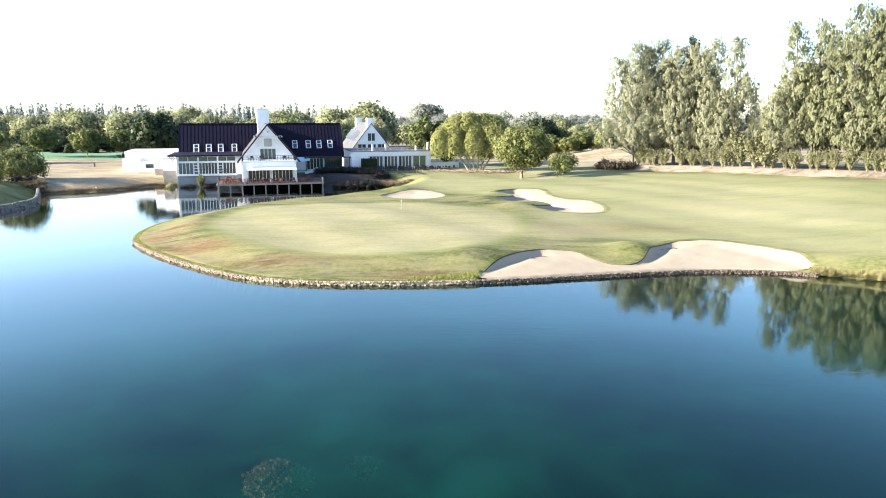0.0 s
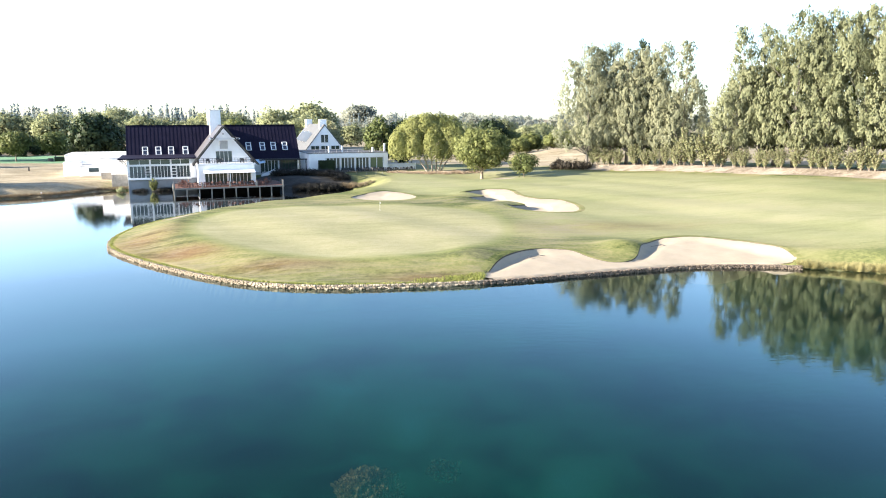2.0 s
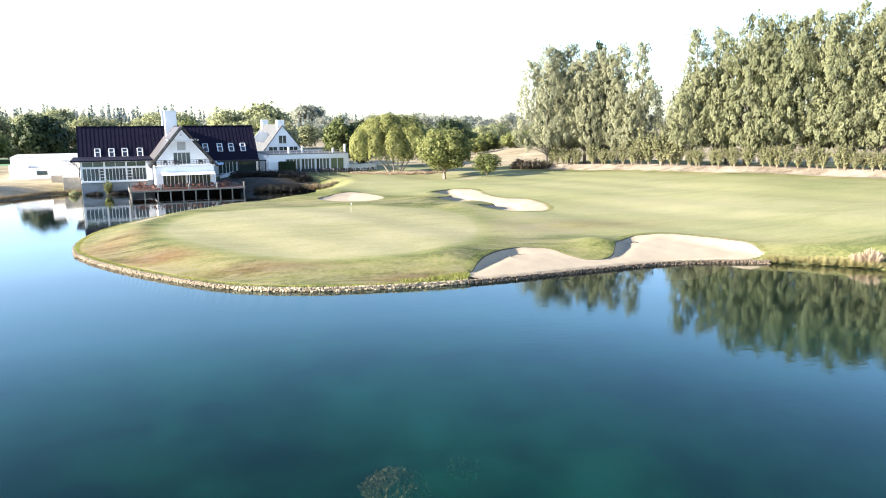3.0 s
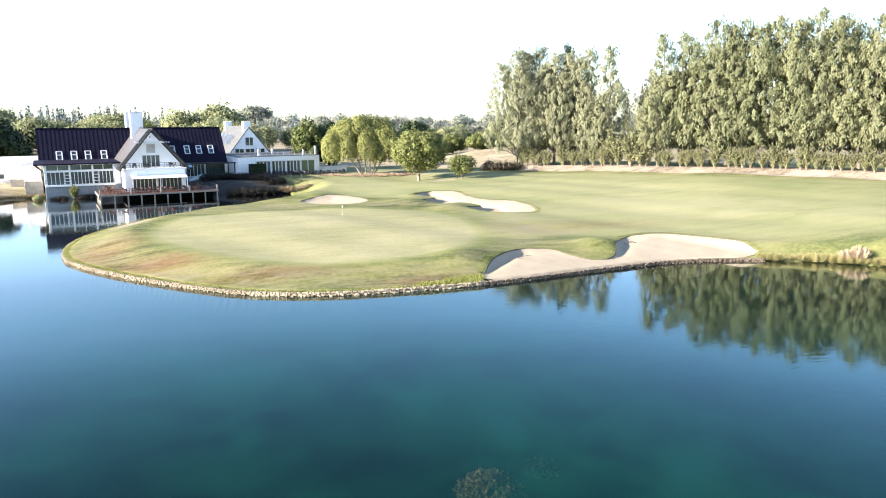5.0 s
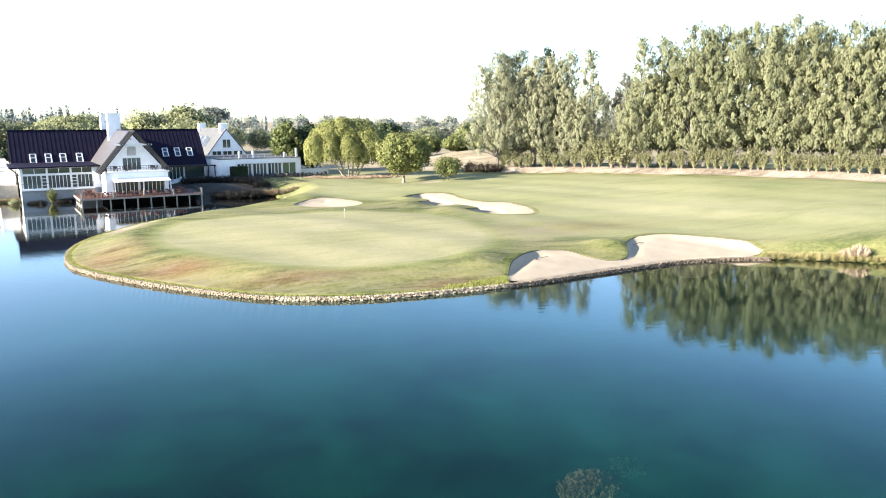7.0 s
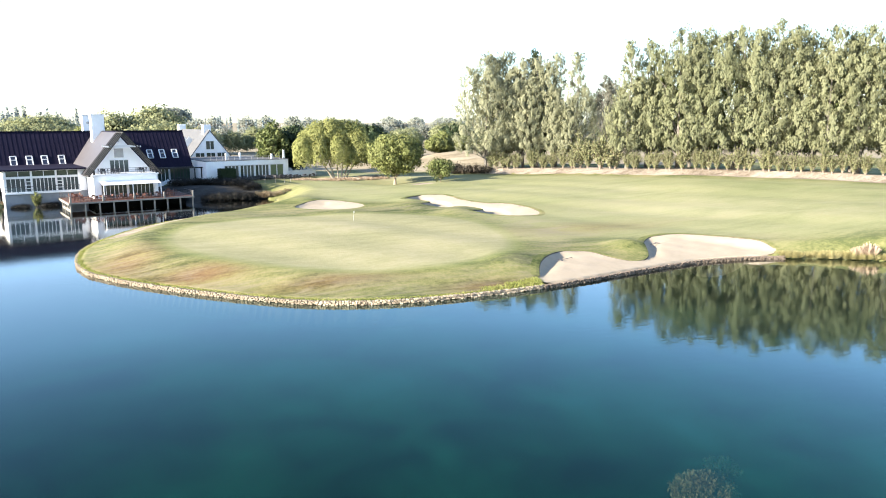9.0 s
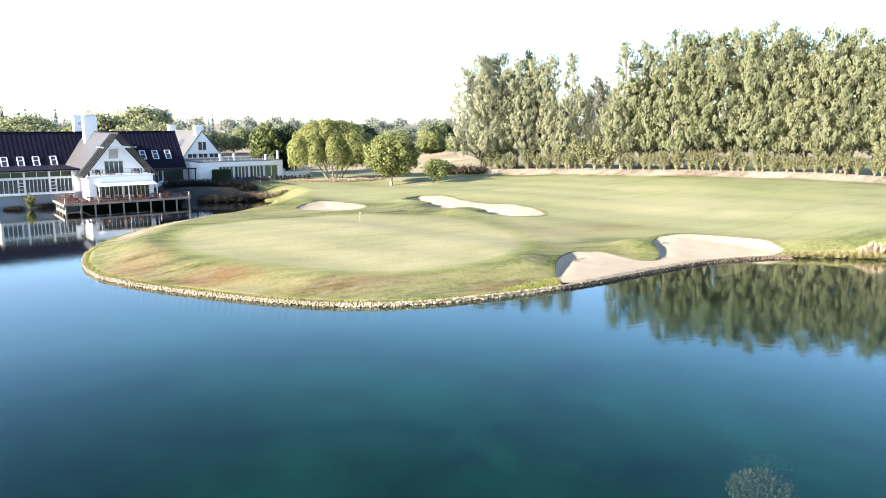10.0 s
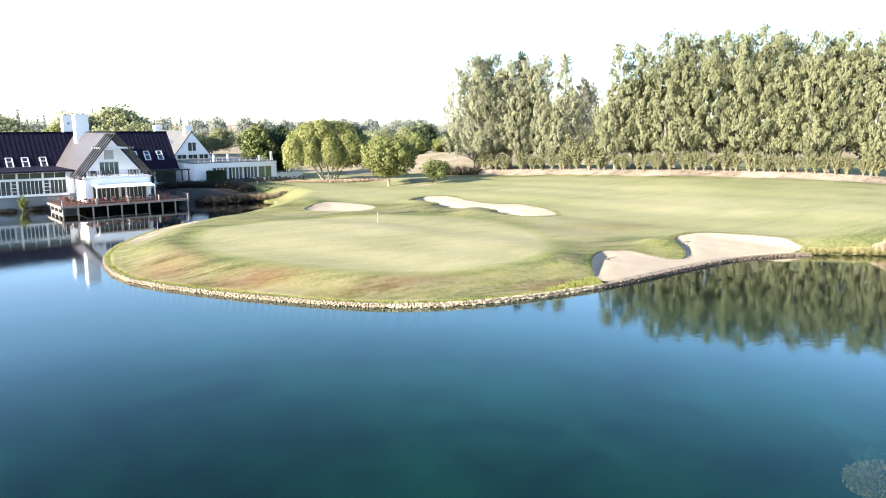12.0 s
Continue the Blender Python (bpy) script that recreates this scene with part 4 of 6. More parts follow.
round_kind("small", 80, 5.2, 2.9, 0.6, LEAF_LAWN, 0.26, 40, 90, radius=0.13)
plant("small", "young_tree", 24.2, 144, "small round green tree on the lawn", "tree")
round_kind("darkwide", 81, 12.5, 4.6, 0.6, LEAF_DARK, 0.42, 54, 70)
round_kind("midwide", 82, 12.5, 3.9, 0.5, LEAF_LAWN, 0.42, 50, 70)
plant("darkwide", "evergreen_tree", 0.4, 183, "dense dark evergreen tree behind the low wing", "tree")
plant("midwide", "evergreen_tree", -4.6, 180.5, "dense green tree behind the low wing", "tree", scale=1.06)
round_kind("tan", 90, 13.0, 4.6, 0.8, LEAF_TAN, 0.36, 50, 60)
plant("tan", "autumn_tree", -19.5, 204, "tan and olive tree turning brown behind the gabled house", "tree", scale=1.0)
for i, (x, y, k) in enumerate(((-9.6, 214, 0.26), (-12.6, 210, 0.3), (-5.5, 226, 0.3), (-12.0, 201, 0.24), (-7.6, 192, 0.2))):
    plant("tan", "field_bush", x, y, "low tan bush on the dry field behind the wing", "bush", "bushes of the dry field", k, 0.9, i * 83)

bush_kind("brush", 66, 2.4, 1.7, LEAF_UMBER, 0.22, 14, 110)
for i, (x, y, sc) in enumerate(((36.6, 165.0, 0.85), (38.6, 164.2, 1.0), (40.6, 163.0, 0.95), (42.4, 161.4, 0.8), (38.0, 167.2, 0.9))):
    plant("brush", "brush_heap", x, y, "heap of dark brown brushwood at the end of the hedge", "brushwood", "brushwood heaps", sc, 1.1 + 0.12 * i, i * 63)

# woodland kinds
round_kind("wood0", 83, 13, 6.5, 1.5, LEAF_OLIVE, 0.38, 60, 70)
round_kind("wood1", 84, 12, 6.0, 1.8, LEAF_MID, 0.7, 44, 34)
round_kind("wood2", 85, 14, 6.2, 1.2, LEAF_DARK, 0.7, 44, 34)
tree_kind("farpop", 86, [((0.15 * math.sin(i * 2.1), 0.15 * math.cos(i * 1.7), 1.5 + 2.7 * i), (2.5 - 0.25 * i, 2.5 - 0.25 * i, 2.4)) for i in range(8)], 15, 0.9, LEAF_FAR_HAZED, BARK, 18, 0.25, [])
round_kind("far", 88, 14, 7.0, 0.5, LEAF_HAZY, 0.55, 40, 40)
round_kind("lawn", 87, 9.5, 5.0, 2.4, LEAF_LAWN, 0.42, 50, 60, radius=0.2)
round_kind("thicket", 89, 9, 5.0, 0.0, LEAF_DARK, 0.6, 30, 40)

for x, y, s in ((-134, 240, 1.0), (-118, 238, 1.0), (-107, 240, 0.95)):
    plant("lawn", "lawn_tree", x, y, "round green tree on a bare trunk beside the practice lawn", "tree", "trees of the practice lawn", s, 1.0, x * 13)
plant("wood2", "evergreen_tree", -82.0, 206, "large dark tree behind the white annexe", "tree", "", 1.14, 0.93, 40)
plant("wood1", "lawn_tree", -128, 205, "green tree at the edge of the practice lawn", "tree", "", 0.8, 0.9)
for x, y, k, s in ((-48, 225, 1, 1.0), (-36, 232, 0, 1.0), (-26, 236, 0, 1.15), (-64, 244, 0, 0.8),
                   (30, 218, 2, 0.8), (36, 222, 1, 0.75), (44, 232, 0, 0.8), (52, 250, 0, 0.9), (24, 235, 0, 0.8), (70, 260, 1, 0.8), (78, 272, 2, 0.9), (88, 268, 2, 0.8)):
    plant("wood%d" % k, "woodland_tree", x, y, "bushy olive-green tree among others behind the clubhouse", "tree", "trees behind the clubhouse", s, rng.uniform(0.85, 1.05), x * 17)


for i, (x, y, s) in enumerate(((41, 214, 0.62), (47, 209, 0.5), (52, 218, 0.66), (59, 214, 0.55), (65, 224, 0.7), (36, 206, 0.5), (31, 209, 0.62), (72, 232, 0.75))):
    plant("wood1", "field_tree", x, y, "bushy light green tree at the edge of a dry field", "tree", "trees of the dry field", s, 0.8, i * 71)


def far_wood(label, rows, keys, seed, leaves, grown):
    """A far wood as one mesh: crowns of several kinds set down in rows."""
    rg = np.random.default_rng(seed)
    chunks, outs = [], []
    for (x0, y0, x1, y1, count, s) in rows:
        for i in range(count):
            f = (i + rg.random()) / count
            me = TREE_PARTS[keys[int(rg.integers(len(keys)))]][1]
            co = np.zeros(len(me.vertices) * 3, np.float32)
            me.vertices.foreach_get("co", co)
            q = co.reshape(-1, 4, 3)
            part_kept = min(0.9, leaves / len(q))
            q = q[rg.random(len(q)) < part_kept]
            mid = q.mean(axis=1, keepdims=True)
            q = mid + (q - mid) * grown
            a, k = rg.uniform(0, 6.28), s * rg.uniform(0.75, 1.2)
            rot = np.array([[math.cos(a), -math.sin(a), 0], [math.sin(a), math.cos(a), 0], [0, 0, 1]])
            up = mid[:, 0] - np.array([0, 0, 0.35 * co[2::3].max()])
            outs.append((up / (np.linalg.norm(up, axis=1)[:, None] + 1e-9) + rg.normal(size=up.shape) * 0.35) @ rot.T)
            chunks.append(q @ rot.T * k + np.array([x0 + (x1 - x0) * f, y0 + (y1 - y0) * f + rg.normal() * 4, 1.0]))
    me = quads_mesh("far_wood", np.concatenate(chunks), bpy.data.meshes[TREE_PARTS[keys[0]][1].name].materials[0], np.concatenate(outs))
    tagged(link("far_wood", me), label, "wood", kind="stuff")


far_wood("olive-green wood of rounded crowns behind the practice lawn", [(-220, 284, -66, 300, 24, 1.06), (-250, 320, -52, 335, 26, 1.1), (-270, 365, -60, 375, 14, 1.25), (-70, 296, 6, 312, 9, 0.85), (-48, 300, -26, 304, 5, 1.34), (0, 330, 120, 320, 10, 0.95)], ["wood0"], 1, 2900, 1.5)
far_wood("dark green trees in front of the wood", [(-215, 268, -70, 274, 30, 0.48)], ["wood2"], 2, 2000, 1.0)
far_wood("dark thicket along the back of the practice lawn", [(-230, 263, -66, 266, 44, 0.5)], ["thicket"], 5, 1100, 1.2)
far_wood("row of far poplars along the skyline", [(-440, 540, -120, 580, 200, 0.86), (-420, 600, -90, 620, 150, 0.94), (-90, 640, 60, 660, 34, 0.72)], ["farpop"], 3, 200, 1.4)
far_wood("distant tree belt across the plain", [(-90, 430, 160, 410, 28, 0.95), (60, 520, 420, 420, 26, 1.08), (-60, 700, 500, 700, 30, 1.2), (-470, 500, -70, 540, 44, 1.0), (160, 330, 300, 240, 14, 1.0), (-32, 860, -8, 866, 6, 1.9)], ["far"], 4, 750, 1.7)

# bank shrubs
bush_kind("bigbush", 60, 4.6, 5.6, LEAF_LAWN, 0.25, 30, 150)
bush_kind("goldbush", 61, 3.6, 6.2, LEAF_OLIVE, 0.26, 24, 140)
plant("bigbush", "bank_bush", -86.0, 145, "dense dark green bush on the lake bank", "bush", "", 1.1, 1.2)
# lighter bush added behind to give the dark one its sunlit top
plant("goldbush", "bank_bush", -89.5, 149, "golden green bush added as the sunlit top of the bank bush", "bush", "", 1.0, 1.25)
blade_kind("sedge", 62, 1.35, 1.5, 900, LEAF_BROWN, 0.03, 0.5)
bush_kind("lowhedge", 64, 1.75, 1.35, LEAF_SLOE, 0.12, 24, 260, 0.0)
bush_kind("tanbush", 67, 1.5, 1.5, LEAF_SEDGE, 0.12, 18, 200, 0.0)

for i, (x, y, k, key) in enumerate(((-12.4, 148.7, 0.95, "tanbush"), (-11.0, 148.2, 0.85, "sedge"), (-9.7, 147.6, 0.9, "tanbush"), (-8.2, 147.4, 0.85, "tanbush"), (-10.6, 149.3, 0.8, "tanbush"), (-6.8, 147.6, 0.6, "tanbush"))):
    plant(key, "sedge_clump", x, y, "brown sedge clump at the edge of the inlet", "sedge", "sedges of the inlet", k, 0.9, i * 57)
ROW = spline([(-27.0, 159.2), (-22.5, 159.6), (-18.5, 157.8), (-15.5, 154.9), (-13.0, 152.4)], False, 1.5)
for i, (x, y) in enumerate(ROW):
    plant("lowhedge", "low_hedge", x, y, "dark purplish low hedge along the slope", "hedge", "low hedges by the inlet", 1.2, 0.95, i * 61)
for i, (x, y, s) in enumerate(((-21.5, 148.2, 1.0), (-19.6, 147.9, 1.1), (-17.6, 147.7, 1.15), (-15.7, 147.9, 1.15), (-14.0, 148.3, 1.05), (-16.8, 149.2, 1.1), (-18.8, 149.4, 1.0))):
    plant("lowhedge", "shore_shrub", x, y, "dark shrub overhanging the inlet", "shrub", "dark shrubs of the inlet", s, 1.0, i * 47, z=0.1)

for i, (x, y, sc) in enumerate(((-83, 138.5, 0.9), (-86, 136.5, 1.0), (-89, 135, 1.1), (-84.5, 133.5, 0.8), (-81.5, 140.8, 0.8))):
    plant("lowhedge", "bank_shrub", x, y, "low dark shrub on the grassy lake bank", "shrub", "shrubs of the lake bank", sc, 1.2, i * 83)
for i, (x, y, sc) in enumerate(((-79.6, 139.6, 1.0), (-78.4, 138.0, 0.8), (-80.4, 137.4, 0.7))):
    plant("sedge", "bank_sedge", x, y, "brown grass clump at the end of the bank wall", "sedge", "sedges of the lake bank", sc, 1.0, i * 49)

vase_kind("sprig", 58, 3.1, 1.15, LEAF_MID, 16, 60, 0.2)
for i, (s, d, k, sc) in enumerate(((-13.6, 156.4, "lowhedge", 0.55), (-12.4, 156.0, "lowhedge", 0.7), (-10.4, 156.4, "sprig", 1.0), (-9.0, 156.0, "lowhedge", 0.7), (-7.8, 156.3, "lowhedge", 0.75), (-16.4, 156.6, "goldbush", 0.25))):
    p = house_pose(s, d).translation
    plant(k, "waterside_shrub", p.x, p.y, "small shrub growing at the foot of the stone plinth", "shrub", "shrubs at the plinth", sc, 1.0, i * 77, z=-0.1)
blade_kind("duff", 65, 1.3, 0.7, 500, LEAF_PLUME, 0.035, 0.6)
for i in range(16):
    x, y = -2.0 + i * 1.25 + (i % 3) * 0.3, 160.6 + 1.6 * math.sin(i * 1.9) + 0.02 * (i - 8) ** 2
    plant("duff", "dry_grass_clump", x, y, "pinkish dry grass clump under the yellow-green tree", "grass clump", "dry grass under the tree", 0.9 + 0.2 * math.sin(i * 2.3), 1.0, i * 51)

# ---------------------------------------------------------------- clubhouse
HS, HD = 3.5, 165.0            # plan centre in the house's own axes

house = thing("clubhouse", house_pose(HS, HD), "white clubhouse with steep dark metal roofs standing at the lake edge", "clubhouse")


def L(s, d, z):
    return (s - HS, d - HD, z)


def hbox(name, s0, s1, d0, d1, z0, z1, mat, label="", bevel=0.03, parent=None):
    return part(name, box(L(s0, d0, z0), L(s1, d1, z1), bevel), mat, parent or house, label)


def slab(name, pts, thick, mat, label="", parent=None):
    """A flat panel through four corners, thick downwards along its normal."""
    bm = bmesh.new()
    P = [Vector(L(*p)) for p in pts]
    n = (P[1] - P[0]).cross(P[2] - P[0]).normalized()
    if n.z < 0:
        n = -n
    top = [bm.verts.new(p) for p in P]
    low = [bm.verts.new(p - n * thick) for p in P]
    bm.faces.new(top)
    bm.faces.new(low[::-1])
    for i in range(4):
        j = (i + 1) % 4
        bm.faces.new((top[i], low[i], low[j], top[j]))
    bmesh.ops.recalc_face_normals(bm, faces=bm.faces)
    return part(name, bm, mat, parent or house, label)


RIDGE_D, RIDGE_Z, SLOPE = 176.5, 12.9, 1.19


def roof_z(d):
    return RIDGE_Z - abs(RIDGE_D - d) * SLOPE


# main block
hbox("wall", -15.2, 21.0, 171.2, 181.8, 0.5, 6.0, RENDER, "white rendered wall")
for s in (-15.4, 20.9):
    bm = bmesh.new()
    tri = [L(s, 171.2, 6.0), L(s, 181.8, 6.0), L(s, RIDGE_D, RIDGE_Z - 0.35)]
    a = [bm.verts.new(p) for p in tri]
    b = [bm.verts.new((p[0] + 0.3, p[1], p[2])) for p in tri]
    bm.faces.new(a), bm.faces.new(b[::-1])
    for i in range(3):
        bm.faces.new((a[i], b[i], b[(i + 1) % 3], a[(i + 1) % 3]))
    bmesh.ops.recalc_face_normals(bm, faces=bm.faces)
    part("gable_wall", bm, RENDER, house)
slab("roof", [(-15.7, 171.0, roof_z(171.0)), (3.0, 171.0, roof_z(171.0)), (3.0, RIDGE_D, RIDGE_Z), (-15.7, RIDGE_D, RIDGE_Z)], 0.25, ROOF, "steep dark metal roof")
slab("roof", [(3.01, 170.1, roof_z(170.1)), (21.4, 170.1, roof_z(170.1)), (21.4, RIDGE_D, RIDGE_Z), (3.01, RIDGE_D, RIDGE_Z)], 0.25, ROOF, "steep dark metal roof")
slab("roof", [(-15.7, 182.0, roof_z(182.0)), (21.4, 182.0, roof_z(182.0)), (21.4, RIDGE_D + 0.01, RIDGE_Z), (-15.7, RIDGE_D + 0.01, RIDGE_Z)], 0.25, ROOF, "steep dark metal roof")
for i in range(47):
    s = -15.6 + i * 0.8
    d0 = 171.0 if s < 3 else 170.1
    part("roof_seam", beam(L(s, d0, roof_z(d0) + 0.03), L(s, RIDGE_D, RIDGE_Z + 0.03), 0.05, 0.07, (1, 0, 0)), ROOF, house)
part("ridge_cap", beam(L(-15.75, RIDGE_D, RIDGE_Z + 0.06), L(21.45, RIDGE_D, RIDGE_Z + 0.06), 0.5, 0.1), ROOF, house)
part("gutter", beam(L(-15.8, 170.95, roof_z(171.0)), L(-2.6, 170.95, roof_z(171.0)), 0.14, 0.14), BLACK, house)
part("gutter", beam(L(9.7, 170.0, roof_z(170.1)), L(21.5, 170.0, roof_z(170.1)), 0.14, 0.14), BLACK, house)


def pane_grid(parent, s0, s1, d, z0, z1, cols, rows, frame_mat=None, glass=None, bar=0.09, name="window"):
    """A glazed unit in a wall facing the lake: frame bars round recessed panes."""
    frame_mat, glass = frame_mat or WHITE, glass or GLASS_DARK
    w = link(name, None, parent)
    bm = bmesh.new()
    for i in range(cols + 1):
        s = s0 + (s1 - s0) * i / cols
        add_box(bm, L(s - bar / 2, d - 0.08, z0), L(s + bar / 2, d + 0.06, z1))
    for j in range(rows + 1):
        z = z0 + (z1 - z0) * j / rows
        add_box(bm, L(s0 - bar / 2, d - 0.083, z - bar / 2), L(s1 + bar / 2, d + 0.05, z + bar / 2))
    part("frame", bm, frame_mat, w)
    for i in range(cols):
        for j in range(rows):
            a, b = s0 + (s1 - s0) * i / cols, s0 + (s1 - s0) * (i + 1) / cols
            e, f = z0 + (z1 - z0) * j / rows, z0 + (z1 - z0) * (j + 1) / rows
            part("pane", box(L(a + bar / 2, d - 0.02, e + bar / 2), L(b - bar / 2, d + 0.0, f - bar / 2)), glass, w)
    return w


def roof_window(s, d_top):
    """A white roof window of two panes lying in the slope."""
    w = link("roof_window", None, house)
    z_top = roof_z(d_top)
    run, wid = 1.4, 1.02
    n = Vector((0, -SLOPE, 1)).normalized() * 0.12

    def P(ds, f):
        d = d_top - run * f
        return Vector(L(s + ds, d, roof_z(d))) + n
    bm = bmesh.new()
    for ds in (0, wid):
        add_beam(bm, P(ds, 0), P(ds, 1), 0.09, 0.2, (1, 0, 0))
    for f in (0, 0.42, 1):
        add_beam(bm, P(-0.06, f), P(wid + 0.06, f), 0.09, 0.2, n)
    part("frame", bm, WHITE, w)
    for f0, f1 in ((0.03, 0.4), (0.44, 0.97)):
        bm = bmesh.new()
        bm.faces.new([bm.verts.new(p - n * 0.5) for p in (P(0.06, f0), P(wid - 0.06, f0), P(wid - 0.06, f1), P(0.06, f1))])
        part("pane", bm, GLASS_ROOF, w)


for s in (-12.4, -9.7, -7.1, -4.1):
    roof_window(s, 172.55)
for s in (9.6, 12.7, 15.2, 17.8):
    roof_window(s, 173.1)

def railing(pts, z, h, every=1.6, bars=3, post_mat=None, post=0.06, parent=None):
    """Posts, handrail and wires along a line."""
    r = link("railing", None, parent or house)
    post_mat = post_mat or BLACK
    for p, q in zip(pts, pts[1:]):
        n = max(1, round(math.dist(p, q) / every))
        for i in range(n + 1):
            s, d = p[0] + (q[0] - p[0]) * i / n, p[1] + (q[1] - p[1]) * i / n
            part("post", box(L(s - post / 2, d - post / 2, z), L(s + post / 2, d + post / 2, z + h)), post_mat, r)
        for k in range(bars):
            part("rail", beam(L(*p, z + h * (1 - k / bars)), L(*q, z + h * (1 - k / bars)), 0.045, 0.045 if k else 0.06), post_mat, r)


# sunroom at the water
hbox("plinth", -15.0, -1.9, 157.4, 171.2, -1.5, 2.5, BLUESTONE, "pale blue-grey block plinth in the water")
# dark block behind the panes: the room's dimness put into its colour
hbox("wall", -14.8, -1.9, 158.2, 171.1, 2.5, 6.38, GLASS_DARK, "dark glass block standing for the unlit room")
hbox("corner_post", -15.02, -14.6, 157.4, 158.2, 2.504, 6.4, WHITE)
hbox("side_wall", -15.0, -14.75, 158.21, 171.19, 2.504, 6.4, RENDER)
hbox("wall", -3.2, -1.95, 157.42, 158.19, 2.504, 6.4, RENDER)
hbox("transom", -14.6, -3.2, 157.45, 157.75, 5.07, 5.33, WHITE)
hbox("sill", -14.9, -3.0, 157.32, 157.8, 2.504, 2.66, WHITE)
for i, (lo, hi) in enumerate(((-14.6, -10.85), (-10.6, -6.95), (-6.7, -3.25))):
    pane_grid(house, lo, hi, 157.6, 5.35, 6.35, 2, 1, glass=GLASS_GREEN)
    if i < 2:
        hbox("mullion", hi + 0.02, hi + 0.23, 157.4, 157.8, 2.67, 6.4, WHITE)
pane_grid(house, -14.6, -11.75, 157.6, 2.68, 5.05, 4, 1)
pane_grid(house, -11.6, -10.85, 157.6, 2.68, 5.05, 1, 4)
pane_grid(house, -10.6, -6.95, 157.6, 2.68, 5.05, 6, 1)
pane_grid(house, -6.7, -5.9, 157.6, 2.68, 5.05, 1, 4)
pane_grid(house, -5.75, -3.25, 157.6, 2.68, 5.05, 4, 1)
hbox("flat_roof", -16.6, -1.95, 156.5, 171.6, 6.42, 6.68, ROOF, "thin dark flat roof with wide eaves")
for d in (157.2, 159.5, 162):
    part("eaves_strut", beam(L(-16.4, d, 6.4), L(-15.02, d, 5.0), 0.1, 0.1), DARK_TIMBER, house)

railing([(-14.9, 157.1), (-3.2, 157.1)], 2.66, 0.95, 1.9, 2, BLACK, 0.05)
hbox("ledge", -15.0, -3.0, 156.95, 157.31, 2.35, 2.655, WHITE)

# lake bay with balcony and open gable
hbox("plinth", -1.7, 8.8, 152.5, 171.0, -1.5, 1.3, UNDERDECK_SHADE, "recessed plinth under the deck, its black colour standing for shade")
hbox("wall", -1.9, -0.7, 151.0, 157.4, 1.3, 5.35, RENDER)
hbox("wall", 8.3, 9.0, 151.0, 171.0, 1.3, 5.35, RENDER)
hbox("lintel", -0.7, 8.3, 151.0, 151.5, 4.1, 5.35, RENDER)
# dark sheet in place of a lit room behind the doors
hbox("back_wall", -0.7, 8.3, 153.4, 153.7, 1.3, 5.3, GLASS_DARK, "dark sheet standing for the unlit room behind glass doors")
hbox("balcony_floor", -2.1, 9.2, 150.7, 157.3, 5.352, 5.62, WHITE, "white balcony slab")
pane_grid(house, -0.62, 3.6, 151.3, 1.36, 4.05, 6, 1, glass=GLASS_GREEN, name="folding_door")
pane_grid(house, 3.95, 8.22, 151.3, 1.36, 4.05, 6, 1, glass=GLASS_GREEN, name="folding_door")
hbox("post", 3.62, 3.92, 151.05, 151.5, 1.3, 4.1, WHITE)
APEX_S, APEX_Z, GSL = 3.55, 13.1, 1.22
GW = 155.6
bm = bmesh.new()
tri = [(-2.2, 5.62), (9.3, 5.62), (APEX_S, APEX_Z - 0.45)]
a = [bm.verts.new(L(s, GW, z)) for s, z in tri]
b = [bm.verts.new(L(s, GW + 0.3, z)) for s, z in tri]
bm.faces.new(a), bm.faces.new(b[::-1])
for i in range(3):
    bm.faces.new((a[i], b[i], b[(i + 1) % 3], a[(i + 1) % 3]))
bmesh.ops.recalc_face_normals(bm, faces=bm.faces)
part("gable_wall", bm, RENDER, house, "white rendered gable wall")
pane_grid(house, 1.9, 5.1, GW - 0.02, 5.66, 7.9, 4, 1)
hbox("louvre", 2.75, 4.35, GW - 0.12, GW + 0.05, 8.35, 10.0, GREY_WALL, "grey louvre panel")
hbox("vent", 3.4, 3.7, GW - 0.08, GW + 0.05, 11.2, 11.55, GREY_WALL)
EAVE_L, EAVE_R, EAVE_Z = APEX_S - 6.3, APEX_S + 6.3, APEX_Z - 6.3 * GSL
# sunward slope takes the lit copy, the other slope the dark metal
slab("cross_roof", [(EAVE_L, 156.0, EAVE_Z), (APEX_S, 156.0, APEX_Z), (APEX_S, 176.3, APEX_Z), (EAVE_L, 171.0, EAVE_Z)], 0.22, ROOF_SUNLIT, "metal slope with sunlight put into its lighter grey")
slab("cross_roof", [(EAVE_R, 156.0, EAVE_Z), (APEX_S + 0.005, 156.0, APEX_Z), (APEX_S + 0.005, 176.3, APEX_Z), (EAVE_R, 171.0, EAVE_Z)], 0.22, ROOF, "dark metal slope")
for d in (150.5, 151.9, 153.3, 154.7):
    part("rafter", beam(L(EAVE_L, d, EAVE_Z - 0.1), L(APEX_S, d, APEX_Z - 0.1), 0.2, 0.34, (0, 1, 0)), DARK_TIMBER, house)
    part("rafter", beam(L(EAVE_R, d, EAVE_Z - 0.1), L(APEX_S, d, APEX_Z - 0.1), 0.2, 0.34, (0, 1, 0)), DARK_TIMBER, house)
    part("collar_beam", beam(L(0.7, d + 0.24, 10.5), L(6.4, d + 0.24, 10.5), 0.14, 0.26), WHITE, house)
